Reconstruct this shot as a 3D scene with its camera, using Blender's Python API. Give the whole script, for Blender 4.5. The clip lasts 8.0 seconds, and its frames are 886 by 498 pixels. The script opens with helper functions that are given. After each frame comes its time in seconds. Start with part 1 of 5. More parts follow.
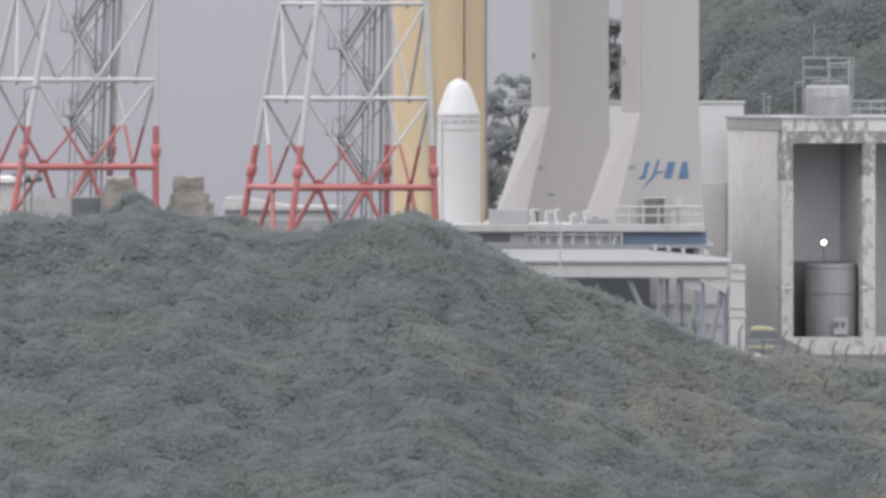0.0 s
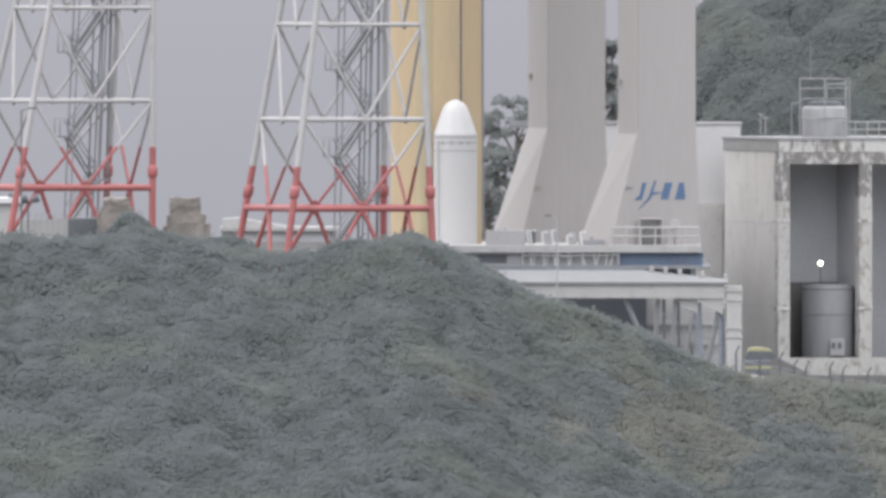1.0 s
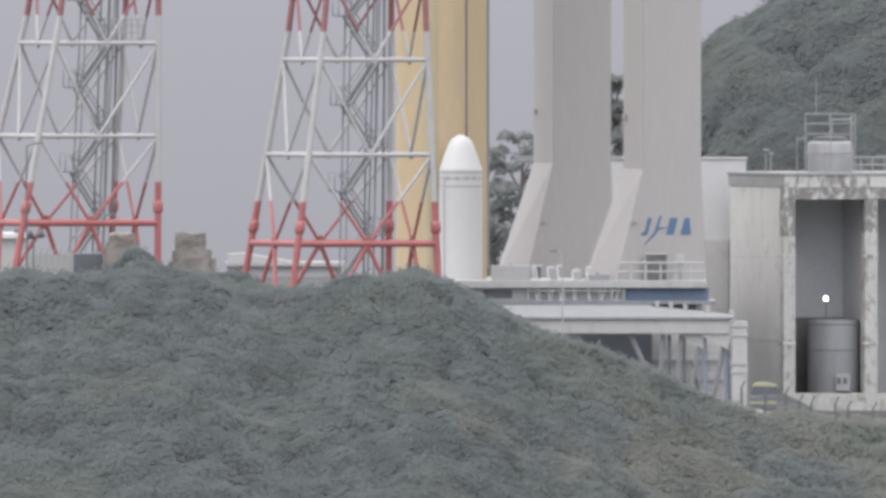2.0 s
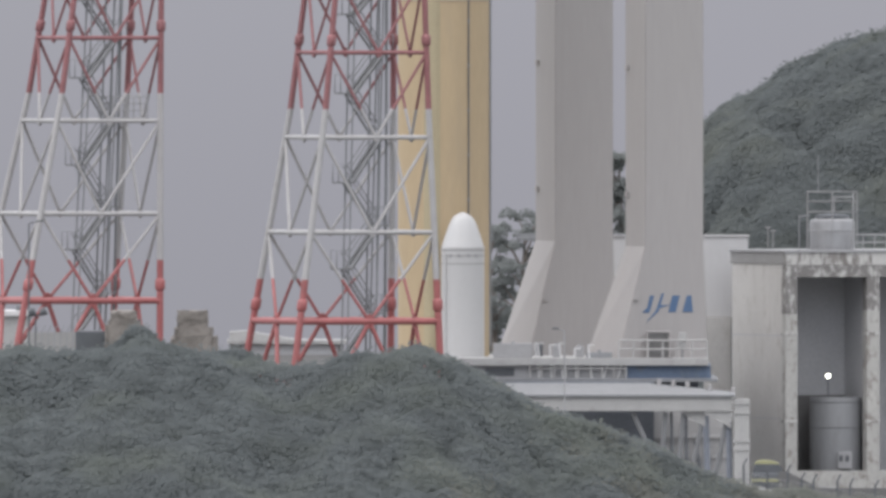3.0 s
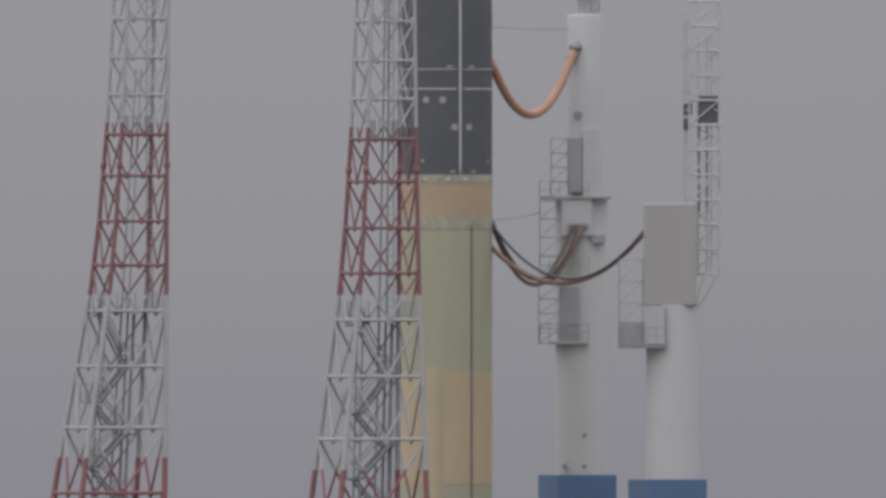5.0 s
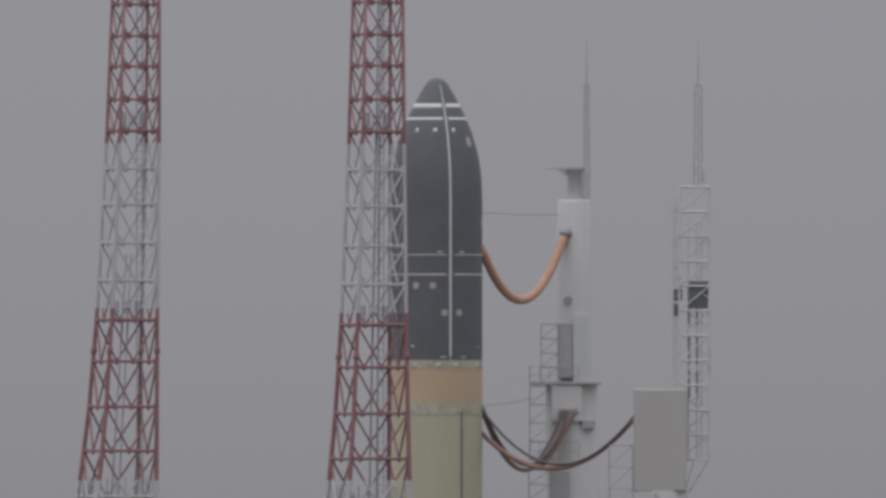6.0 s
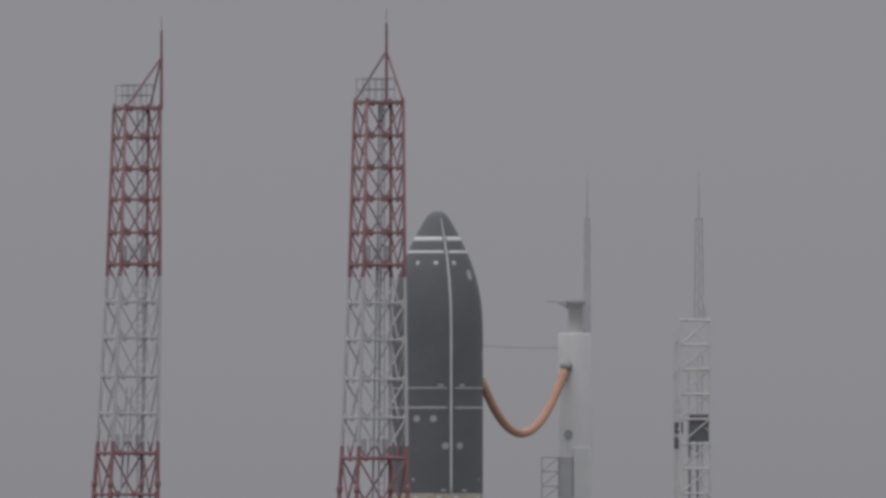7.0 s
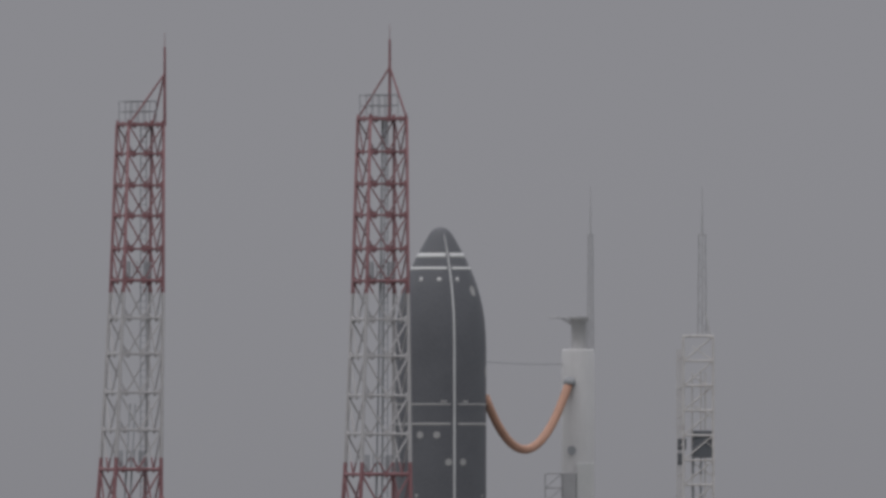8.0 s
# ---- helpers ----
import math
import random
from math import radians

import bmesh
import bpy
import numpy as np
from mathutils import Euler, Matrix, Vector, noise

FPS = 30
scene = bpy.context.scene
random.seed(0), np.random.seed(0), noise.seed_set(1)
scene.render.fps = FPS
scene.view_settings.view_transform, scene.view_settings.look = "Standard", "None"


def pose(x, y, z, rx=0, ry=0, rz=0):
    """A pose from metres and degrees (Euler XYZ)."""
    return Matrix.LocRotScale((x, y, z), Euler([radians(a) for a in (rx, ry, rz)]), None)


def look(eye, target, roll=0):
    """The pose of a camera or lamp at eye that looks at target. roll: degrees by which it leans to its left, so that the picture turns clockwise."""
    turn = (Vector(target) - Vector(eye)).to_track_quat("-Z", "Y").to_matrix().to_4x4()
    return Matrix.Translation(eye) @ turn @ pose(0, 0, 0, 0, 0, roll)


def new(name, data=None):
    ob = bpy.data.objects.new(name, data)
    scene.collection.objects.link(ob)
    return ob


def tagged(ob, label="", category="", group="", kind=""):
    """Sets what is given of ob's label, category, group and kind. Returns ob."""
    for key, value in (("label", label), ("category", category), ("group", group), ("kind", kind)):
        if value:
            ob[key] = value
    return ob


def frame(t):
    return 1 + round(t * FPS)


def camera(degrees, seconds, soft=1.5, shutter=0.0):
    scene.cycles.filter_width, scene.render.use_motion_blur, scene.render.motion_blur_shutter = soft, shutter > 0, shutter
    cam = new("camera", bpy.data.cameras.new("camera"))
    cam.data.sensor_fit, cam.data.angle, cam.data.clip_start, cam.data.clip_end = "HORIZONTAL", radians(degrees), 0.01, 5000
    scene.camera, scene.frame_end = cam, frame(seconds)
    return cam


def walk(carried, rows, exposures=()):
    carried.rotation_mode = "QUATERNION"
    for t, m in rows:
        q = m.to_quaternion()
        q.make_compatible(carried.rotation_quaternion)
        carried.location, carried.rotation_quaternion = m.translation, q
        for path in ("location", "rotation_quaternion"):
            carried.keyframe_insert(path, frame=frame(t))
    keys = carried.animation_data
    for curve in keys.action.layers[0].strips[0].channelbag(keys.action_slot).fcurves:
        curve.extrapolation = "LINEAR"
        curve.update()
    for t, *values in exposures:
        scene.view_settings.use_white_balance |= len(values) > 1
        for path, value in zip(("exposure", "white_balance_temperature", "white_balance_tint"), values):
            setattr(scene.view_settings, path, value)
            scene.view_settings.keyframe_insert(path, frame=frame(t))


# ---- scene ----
# A far camera on a tripod, tilting up from the pad to the tops of the masts.
cam = camera(0.966, 8.0, 3.4)
ROWS = [
    (0.0, 0.0003, -0.5604),
    (0.5, -0.0033, -0.5509),
    (1.0, -0.0033, -0.5377),
    (1.5, -0.0033, -0.5165),
    (1.7, 0.0006, -0.5089),
    (2.8, 0.0043, -0.4454),
    (3.0, 0.0049, -0.4146),
    (3.3, 0.0006, -0.3425),
    (3.5, -0.0000, -0.2871),
    (3.7, 0.0025, -0.2249),
    (3.9, 0.0037, -0.1503),
    (4.0, 0.0031, -0.1115),
    (4.5, 0.0062, 0.0400),
    (4.7, 0.0092, 0.0952),
    (5.8, -0.0000, 0.3197),
    (6.0, -0.0025, 0.3666),
    (6.5, -0.0055, 0.4605),
    (7.0, -0.0018, 0.5118),
    (7.5, -0.0025, 0.5308),
    (8.0, 0.0018, 0.5295),
]

EYE = (0.0, -3000.0, 28.0)
EXPOSURES = [(0.0, 0.62), (1.5, 0.62), (2.8, 0.36), (3.5, 0.06), (4.0, -0.09), (4.5, -0.22), (6.0, -0.42), (6.5, -0.50), (7.0, -0.54), (8.0, -0.61)]
walk(cam, [(t, pose(*EYE, 90 + pitch, 0, yaw)) for t, yaw, pitch in ROWS], EXPOSURES)

def smooth_step(t):
    t = min(1.0, max(0.0, t))
    return t * t * (3 - 2 * t)


# ---- light: thick overcast, dull near the horizon and brighter overhead ----
SUN_DIR = Vector((-0.42, -0.38, 0.82)).normalized()
world = bpy.data.worlds.new("overcast")
scene.world = world
world.use_nodes = True
wn, wl = world.node_tree.nodes, world.node_tree.links
wn.clear()
w_out = wn.new("ShaderNodeOutputWorld")
w_bg = wn.new("ShaderNodeBackground")
w_tc = wn.new("ShaderNodeTexCoord")
w_sep = wn.new("ShaderNodeSeparateXYZ")
w_ramp = wn.new("ShaderNodeValToRGB")
w_ramp.color_ramp.elements[0].position = 0.0
w_ramp.color_ramp.elements[0].color = (0.265, 0.268, 0.294, 1)
w_ramp.color_ramp.elements[1].position = 1.0
w_ramp.color_ramp.elements[1].color = (1.48, 1.48, 1.49, 1)
e = w_ramp.color_ramp.elements.new(0.03)
e.color = (0.265, 0.268, 0.294, 1)
e = w_ramp.color_ramp.elements.new(0.25)
e.color = (0.565, 0.572, 0.593, 1)
w_sky = wn.new("ShaderNodeTexSky")
w_sky.sky_type = "NISHITA"
w_sky.sun_disc = False
w_sky.sun_elevation = math.asin(SUN_DIR.z)
w_sky.sun_rotation = math.atan2(SUN_DIR.x, SUN_DIR.y)
w_lift = wn.new("ShaderNodeMapRange")
w_lift.inputs["From Min"].default_value = 0.03
w_lift.inputs["From Max"].default_value = 0.4
w_lift.inputs["To Max"].default_value = 0.042
w_mul = wn.new("ShaderNodeMix")
w_mul.data_type = "RGBA"
w_mul.blend_type = "ADD"
wl.new(w_tc.outputs["Generated"], w_sep.inputs[0])
wl.new(w_sep.outputs["Z"], w_ramp.inputs[0])
wl.new(w_sep.outputs["Z"], w_lift.inputs["Value"])
wl.new(w_lift.outputs[0], w_mul.inputs[0])
wl.new(w_ramp.outputs[0], w_mul.inputs[6])
wl.new(w_sky.outputs[0], w_mul.inputs[7])
# the haze over the sea: duller and bluer towards the water, paler with height (degrees of elevation, factor)
HAZE = [(-0.60, 0.98), (-0.38, 1.052), (-0.164, 1.131), (-0.05, 1.164), (0.147, 1.284), (0.244, 1.321), (0.396, 1.369), (0.587, 1.41), (0.68, 1.42)]
w_low = wn.new("ShaderNodeMapRange")
w_low.inputs["From Min"].default_value = -0.012
w_low.inputs["From Max"].default_value = 0.012
w_haze = wn.new("ShaderNodeValToRGB")
for k, (deg, f) in enumerate(HAZE):
    at = (radians(deg) + 0.012) / 0.024
    el = w_haze.color_ramp.elements[k] if k < 2 else w_haze.color_ramp.elements.new(at)
    el.position = at
    cool = 1 - smooth_step((deg + 0.25) / 0.4)
    el.color = (f * 1.012, f, f * (0.985 + 0.04 * cool), 1)
w_tone = wn.new("ShaderNodeMix")
w_tone.data_type = "RGBA"
w_tone.blend_type = "MULTIPLY"
w_tone.inputs[0].default_value = 1.0
wl.new(w_sep.outputs["Z"], w_low.inputs["Value"])
wl.new(w_low.outputs[0], w_haze.inputs[0])
wl.new(w_haze.outputs[0], w_tone.inputs[7])
wl.new(w_mul.outputs[2], w_tone.inputs[6])
wl.new(w_tone.outputs[2], w_bg.inputs["Color"])
wl.new(w_bg.outputs[0], w_out.inputs[0])

sun = new("sun", bpy.data.lights.new("sun", "SUN"))
sun.data.energy, sun.data.angle, sun.data.color = 0.9, radians(80), (1.0, 0.97, 0.93)
sun.matrix_world = look(SUN_DIR * 300, (0, 0, 0))

# ---- materials ----
def mat(name, col, rough=0.7, var=0.12, scale=0.6, fine=9.0, bump=0.15, metal=0.0, dirt=None, dirt_amt=0.0, dirt_scale=0.8, streak=1.0, spec=0.5):
    m = bpy.data.materials.new(name)
    m.use_nodes = True
    n, l = m.node_tree.nodes, m.node_tree.links
    b = n["Principled BSDF"]
    b.inputs["Roughness"].default_value = rough
    b.inputs["Metallic"].default_value = metal
    b.inputs["Specular IOR Level"].default_value = spec
    tc = n.new("ShaderNodeTexCoord")
    mp = n.new("ShaderNodeMapping")
    mp.inputs["Scale"].default_value = (1, 1, streak)
    l.new(tc.outputs["Object"], mp.inputs[0])
    big = n.new("ShaderNodeTexNoise")
    big.inputs["Scale"].default_value, big.inputs["Detail"].default_value = scale, 4
    small = n.new("ShaderNodeTexNoise")
    small.inputs["Scale"].default_value, small.inputs["Detail"].default_value = fine, 5
    for q in (big, small):
        l.new(mp.outputs[0], q.inputs["Vector"])
    add = n.new("ShaderNodeMath")
    add.operation = "ADD"
    l.new(big.outputs[0], add.inputs[0])
    l.new(small.outputs[0], add.inputs[1])
    rng = n.new("ShaderNodeMapRange")
    rng.inputs["From Min"].default_value, rng.inputs["From Max"].default_value = 0.6, 1.4
    rng.inputs["To Min"].default_value, rng.inputs["To Max"].default_value = 1 - var, 1 + var
    l.new(add.outputs[0], rng.inputs["Value"])
    hsv = n.new("ShaderNodeHueSaturation")
    hsv.inputs["Color"].default_value = (*col, 1)
    l.new(rng.outputs[0], hsv.inputs["Value"])
    colour = hsv.outputs[0]
    if dirt:
        dn = n.new("ShaderNodeTexNoise")
        dn.inputs["Scale"].default_value, dn.inputs["Detail"].default_value, dn.inputs["Roughness"].default_value = dirt_scale, 6, 0.65
        l.new(mp.outputs[0], dn.inputs["Vector"])
        dr = n.new("ShaderNodeMapRange")
        dr.inputs["From Min"].default_value, dr.inputs["From Max"].default_value = 0.62 - 0.3 * dirt_amt, 0.70 - 0.3 * dirt_amt + 0.05
        l.new(dn.outputs[0], dr.inputs["Value"])
        mx = n.new("ShaderNodeMix")
        mx.data_type = "RGBA"
        l.new(dr.outputs[0], mx.inputs[0])
        l.new(colour, mx.inputs[6])
        mx.inputs[7].default_value = (*dirt, 1)
        colour = mx.outputs[2]
    l.new(colour, b.inputs["Base Color"])
    if bump:
        bp = n.new("ShaderNodeBump")
        bp.inputs["Strength"].default_value, bp.inputs["Distance"].default_value = bump, 0.03
        l.new(small.outputs[0], bp.inputs["Height"])
        l.new(bp.outputs[0], b.inputs["Normal"])
    return m


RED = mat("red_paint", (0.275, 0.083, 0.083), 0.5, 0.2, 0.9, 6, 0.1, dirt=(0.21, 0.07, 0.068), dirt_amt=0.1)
# the upper bands' reds and white have distance haze put into their tone
RED_MID = mat("hazed_mid_red_paint", (0.212, 0.085, 0.09), 0.6, 0.2, 0.9, 6, 0.1, dirt=(0.165, 0.075, 0.078), dirt_amt=0.12)
RED_TOP = mat("hazed_top_red_paint", (0.178, 0.082, 0.089), 0.7, 0.2, 0.9, 6, 0.1, dirt=(0.135, 0.072, 0.077), dirt_amt=0.15)
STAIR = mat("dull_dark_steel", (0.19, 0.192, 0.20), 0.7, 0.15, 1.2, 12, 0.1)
RED_UPPER = mat("hazed_upper_red_paint", (0.182, 0.080, 0.087), 0.6, 0.2, 0.9, 6, 0.1, dirt=(0.14, 0.070, 0.075), dirt_amt=0.15)
WHITE_UPPER = mat("hazed_white_paint", (0.325, 0.312, 0.315), 0.6, 0.1, 0.9, 6, 0.1, dirt=(0.27, 0.258, 0.258), dirt_amt=0.15)
WHITE = mat("white_paint", (0.322, 0.312, 0.314), 0.5, 0.1, 0.9, 6, 0.1, dirt=(0.29, 0.278, 0.272), dirt_amt=0.1)
GALV = mat("galvanised_steel", (0.235, 0.24, 0.252), 0.55, 0.15, 1.2, 12, 0.1, metal=0.3)
DARK = mat("dark_steel", (0.085, 0.09, 0.10), 0.6, 0.2, 1.2, 12, 0.1)
MASTWHITE = mat("mast_white", (0.375, 0.367, 0.37), 0.5, 0.06, 0.5, 5, 0.06, dirt=(0.36, 0.352, 0.352), dirt_amt=0.0, streak=0.3)
BROWNWHITE = mat("aged_white_paint", (0.42, 0.40, 0.392), 0.6, 0.12, 0.8, 7, 0.08, dirt=(0.29, 0.265, 0.252), dirt_amt=0.25)
MASTGREY = mat("mast_grey", (0.285, 0.283, 0.29), 0.6, 0.1, 0.7, 7, 0.08)
COLUMN = mat("column_grey_paint", (0.312, 0.295, 0.291), 0.6, 0.05, 0.35, 5, 0.05, dirt=(0.292, 0.276, 0.272), dirt_amt=0.1, dirt_scale=0.5, streak=0.12)
BLUE = mat("blue_paint", (0.072, 0.124, 0.222), 0.5, 0.12, 0.6, 6, 0.05)
BLUEFADED = mat("faded_blue_paint", (0.10, 0.135, 0.20), 0.6, 0.15, 0.5, 5, 0.05, dirt=(0.13, 0.15, 0.18), dirt_amt=0.3)
BLUEGREY = mat("blue_grey_steel", (0.18, 0.195, 0.228), 0.6, 0.2, 0.6, 6, 0.08)
SRBWHITE = mat("booster_white", (0.445, 0.44, 0.443), 0.4, 0.03, 0.5, 5, 0.02, dirt=(0.41, 0.408, 0.405), dirt_amt=0.02, streak=0.4)
FOAM = mat("orange_foam", (0.41, 0.318, 0.205), 0.85, 0.07, 0.6, 7, 0.25, dirt=(0.385, 0.305, 0.205), dirt_amt=0.2, dirt_scale=0.5, streak=0.15)
FOAM_MID = mat("mid_orange_foam", (0.40, 0.315, 0.205), 0.85, 0.07, 0.6, 7, 0.25, dirt=(0.37, 0.30, 0.20), dirt_amt=0.2, dirt_scale=0.5, streak=0.15)
TUBEWHITE = mat("tube_white", (0.44, 0.424, 0.424), 0.5, 0.05, 0.5, 5, 0.04)
# the bay's shade is put into this tank's darker steel
DARKTANK = mat("shaded_steel_tank", (0.165, 0.168, 0.176), 0.6, 0.1, 0.6, 6, 0.05, dirt=(0.135, 0.136, 0.14), dirt_amt=0.25, streak=0.25)
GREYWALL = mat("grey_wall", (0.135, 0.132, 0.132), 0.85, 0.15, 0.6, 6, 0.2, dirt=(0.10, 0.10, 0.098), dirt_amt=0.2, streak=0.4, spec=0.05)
BLOTCH = mat("blackened_concrete", (0.47, 0.46, 0.445), 0.85, 0.1, 0.8, 7, 0.3, dirt=(0.185, 0.175, 0.17), dirt_amt=0.82, dirt_scale=1.9, streak=0.7)
FOAMGREEN = mat("green_foam", (0.315, 0.303, 0.222), 0.85, 0.07, 0.6, 7, 0.25, dirt=(0.335, 0.312, 0.222), dirt_amt=0.15, dirt_scale=0.5, streak=0.2)
FOAMPALE = mat("pale_foam", (0.37, 0.315, 0.21), 0.85, 0.07, 0.6, 7, 0.2)
RINGGREY = mat("rough_grey_foam", (0.31, 0.288, 0.235), 0.85, 0.22, 1.2, 6, 0.3, dirt=(0.25, 0.215, 0.165), dirt_amt=0.3, dirt_scale=1.6)
FOAMDARK = mat("dark_orange_foam", (0.365, 0.27, 0.185), 0.85, 0.08, 0.6, 7, 0.25)
BLACK = mat("black_fairing", (0.086, 0.087, 0.097), 0.65, 0.15, 0.5, 8, 0.05, spec=0.35)
LINE = mat("pale_line", (0.43, 0.43, 0.43), 0.5, 0.08, 1.0, 8, 0.0)
ORANGE = mat("orange_duct", (0.365, 0.20, 0.138), 0.6, 0.15, 1.5, 14, 0.3)
HOSE = mat("brown_hose", (0.19, 0.112, 0.09), 0.6, 0.25, 1.5, 14, 0.2)
VENTGREY = mat("dull_grey_paint", (0.27, 0.265, 0.262), 0.7, 0.12, 1.0, 8, 0.05)
BLACKHOSE = mat("black_hose", (0.062, 0.056, 0.056), 0.6, 0.2, 1.5, 14, 0.2)
CONC = mat("concrete", (0.50, 0.485, 0.468), 0.85, 0.1, 0.5, 6, 0.3, dirt=(0.43, 0.412, 0.39), dirt_amt=0.28, dirt_scale=1.2, streak=0.7)
PEEL = mat("peeling_concrete", (0.41, 0.40, 0.383), 0.85, 0.14, 0.8, 4, 0.3, dirt=(0.235, 0.215, 0.195), dirt_amt=0.36, dirt_scale=1.7, streak=0.75)
STAIN = mat("stained_concrete", (0.48, 0.47, 0.455), 0.85, 0.1, 0.8, 7, 0.3, dirt=(0.19, 0.175, 0.165), dirt_amt=0.46, dirt_scale=1.6, streak=0.4)
INNER = mat("dark_interior", (0.42, 0.42, 0.435), 0.9, 0.12, 0.5, 5, 0.1)
PANEL = mat("white_panel", (0.52, 0.512, 0.516), 0.6, 0.05, 0.5, 5, 0.05, dirt=(0.50, 0.49, 0.49), dirt_amt=0.05, streak=0.3)
DECK = mat("pale_deck", (0.35, 0.345, 0.342), 0.7, 0.08, 0.5, 6, 0.1, dirt=(0.29, 0.282, 0.278), dirt_amt=0.15)
STEELTANK = mat("grey_tank", (0.29, 0.29, 0.30), 0.45, 0.1, 0.6, 6, 0.05, metal=0.2, dirt=(0.28, 0.27, 0.27), dirt_amt=0.15, streak=0.25)
ROCK = mat("brown_rock", (0.175, 0.158, 0.145), 0.95, 0.25, 1.0, 5, 0.8, dirt=(0.13, 0.115, 0.105), dirt_amt=0.25, dirt_scale=1.3)
YELLOW = mat("yellow_paint", (0.29, 0.285, 0.16), 0.5, 0.1, 1, 8, 0.05)
SOIL = mat("grassy_soil", (0.15, 0.16, 0.15), 0.95, 0.3, 0.05, 1.5, 0.6, spec=0.1)
TARMAC = mat("pad_concrete", (0.19, 0.19, 0.19), 0.9, 0.12, 0.2, 4, 0.2, dirt=(0.14, 0.14, 0.135), dirt_amt=0.15, spec=0.05)
BARK = mat("bark", (0.17, 0.15, 0.135), 0.95, 0.25, 2, 12, 0.5)


def leaf_mat(name, a, b, c):
    """Leaves: a to b from spray to spray, with drifts of c and soft tufts of light and dark."""
    m = bpy.data.materials.new(name)
    m.use_nodes = True
    n, l = m.node_tree.nodes, m.node_tree.links
    s = n["Principled BSDF"]
    s.inputs["Roughness"].default_value = 0.85
    s.inputs["Specular IOR Level"].default_value = 0.15
    g = n.new("ShaderNodeNewGeometry")
    r = n.new("ShaderNodeValToRGB")
    r.color_ramp.elements[0].color, r.color_ramp.elements[1].color = (*a, 1), (*b, 1)
    l.new(g.outputs["Random Per Island"], r.inputs[0])
    tc = n.new("ShaderNodeTexCoord")
    t = n.new("ShaderNodeTexNoise")
    t.inputs["Scale"].default_value, t.inputs["Detail"].default_value = 0.16, 4
    tuft = n.new("ShaderNodeTexNoise")
    tuft.inputs["Scale"].default_value, tuft.inputs["Detail"].default_value = 0.55, 3
    for q in (t, tuft):
        l.new(tc.outputs["Object"], q.inputs["Vector"])
    k = n.new("ShaderNodeMapRange")
    k.inputs["From Min"].default_value, k.inputs["From Max"].default_value = 0.48, 0.74
    l.new(t.outputs[0], k.inputs["Value"])
    x = n.new("ShaderNodeMix")
    x.data_type = "RGBA"
    l.new(k.outputs[0], x.inputs[0])
    l.new(r.outputs[0], x.inputs[6])
    x.inputs[7].default_value = (*c, 1)
    v = n.new("ShaderNodeMapRange")
    v.inputs["From Min"].default_value, v.inputs["From Max"].default_value = 0.3, 0.7
    v.inputs["To Min"].default_value, v.inputs["To Max"].default_value = 0.86, 1.14
    l.new(tuft.outputs[0], v.inputs["Value"])
    plant = n.new("ShaderNodeTexVoronoi")
    plant.inputs["Scale"].default_value = 0.62
    l.new(tc.outputs["Object"], plant.inputs["Vector"])
    tone = n.new("ShaderNodeSeparateColor")
    l.new(plant.outputs["Color"], tone.inputs[0])
    pv = n.new("ShaderNodeMapRange")
    pv.inputs["To Min"].default_value, pv.inputs["To Max"].default_value = 0.93, 1.07
    l.new(tone.outputs[0], pv.inputs["Value"])
    vv = n.new("ShaderNodeMath")
    vv.operation = "MULTIPLY"
    l.new(v.outputs[0], vv.inputs[0])
    l.new(pv.outputs[0], vv.inputs[1])
    h = n.new("ShaderNodeHueSaturation")
    l.new(x.outputs[2], h.inputs["Color"])
    l.new(vv.outputs[0], h.inputs["Value"])
    l.new(h.outputs[0], s.inputs["Base Color"])
    tr = n.new("ShaderNodeBsdfTranslucent")
    l.new(h.outputs[0], tr.inputs["Color"])
    both = n.new("ShaderNodeMixShader")
    both.inputs[0].default_value = 0.5
    l.new(s.outputs[0], both.inputs[1])
    l.new(tr.outputs[0], both.inputs[2])
    l.new(both.outputs[0], n["Material Output"].inputs[0])
    return m


LEAF = leaf_mat("scrub_leaves", (0.133, 0.148, 0.153), (0.143, 0.156, 0.158), (0.150, 0.165, 0.150))
LEAFDRY = leaf_mat("dry_scrub_leaves", (0.171, 0.176, 0.162), (0.181, 0.184, 0.166), (0.156, 0.176, 0.159))
# wood leaves lightened by half, to lift shaded crowns and thicket
LEAFLIT = leaf_mat("lightened_needles", (0.205, 0.220, 0.218), (0.220, 0.232, 0.228), (0.225, 0.238, 0.225))
LEAFFAR = leaf_mat("wood_leaves", (0.130, 0.143, 0.147), (0.139, 0.152, 0.153), (0.149, 0.160, 0.146))

# ---- mesh helpers ----
SITE = 19.0


def bar(bm, p, q, r, n=6, r2=None, m=0):
    """A round member from p to q."""
    p, q = Vector(p), Vector(q)
    d = (q - p).normalized()
    a = d.cross(Vector((0, 0, 1)) if abs(d.z) < 0.9 else Vector((1, 0, 0))).normalized()
    b = d.cross(a)
    rings = []
    for c, s in ((p, r), (q, r if r2 is None else r2)):
        rings.append([bm.verts.new(c + (a * math.cos(2 * math.pi * i / n) + b * math.sin(2 * math.pi * i / n)) * s) for i in range(n)])
    fs = [bm.faces.new((rings[0][i], rings[0][(i + 1) % n], rings[1][(i + 1) % n], rings[1][i])) for i in range(n)]
    caps = [[bm.verts.new(v.co) for v in ring] for ring in rings] if n > 6 else rings
    fs += [bm.faces.new(caps[0][::-1]), bm.faces.new(caps[1])]
    for f in fs:
        f.material_index = m
        f.smooth = n > 6 and len(f.verts) == 4


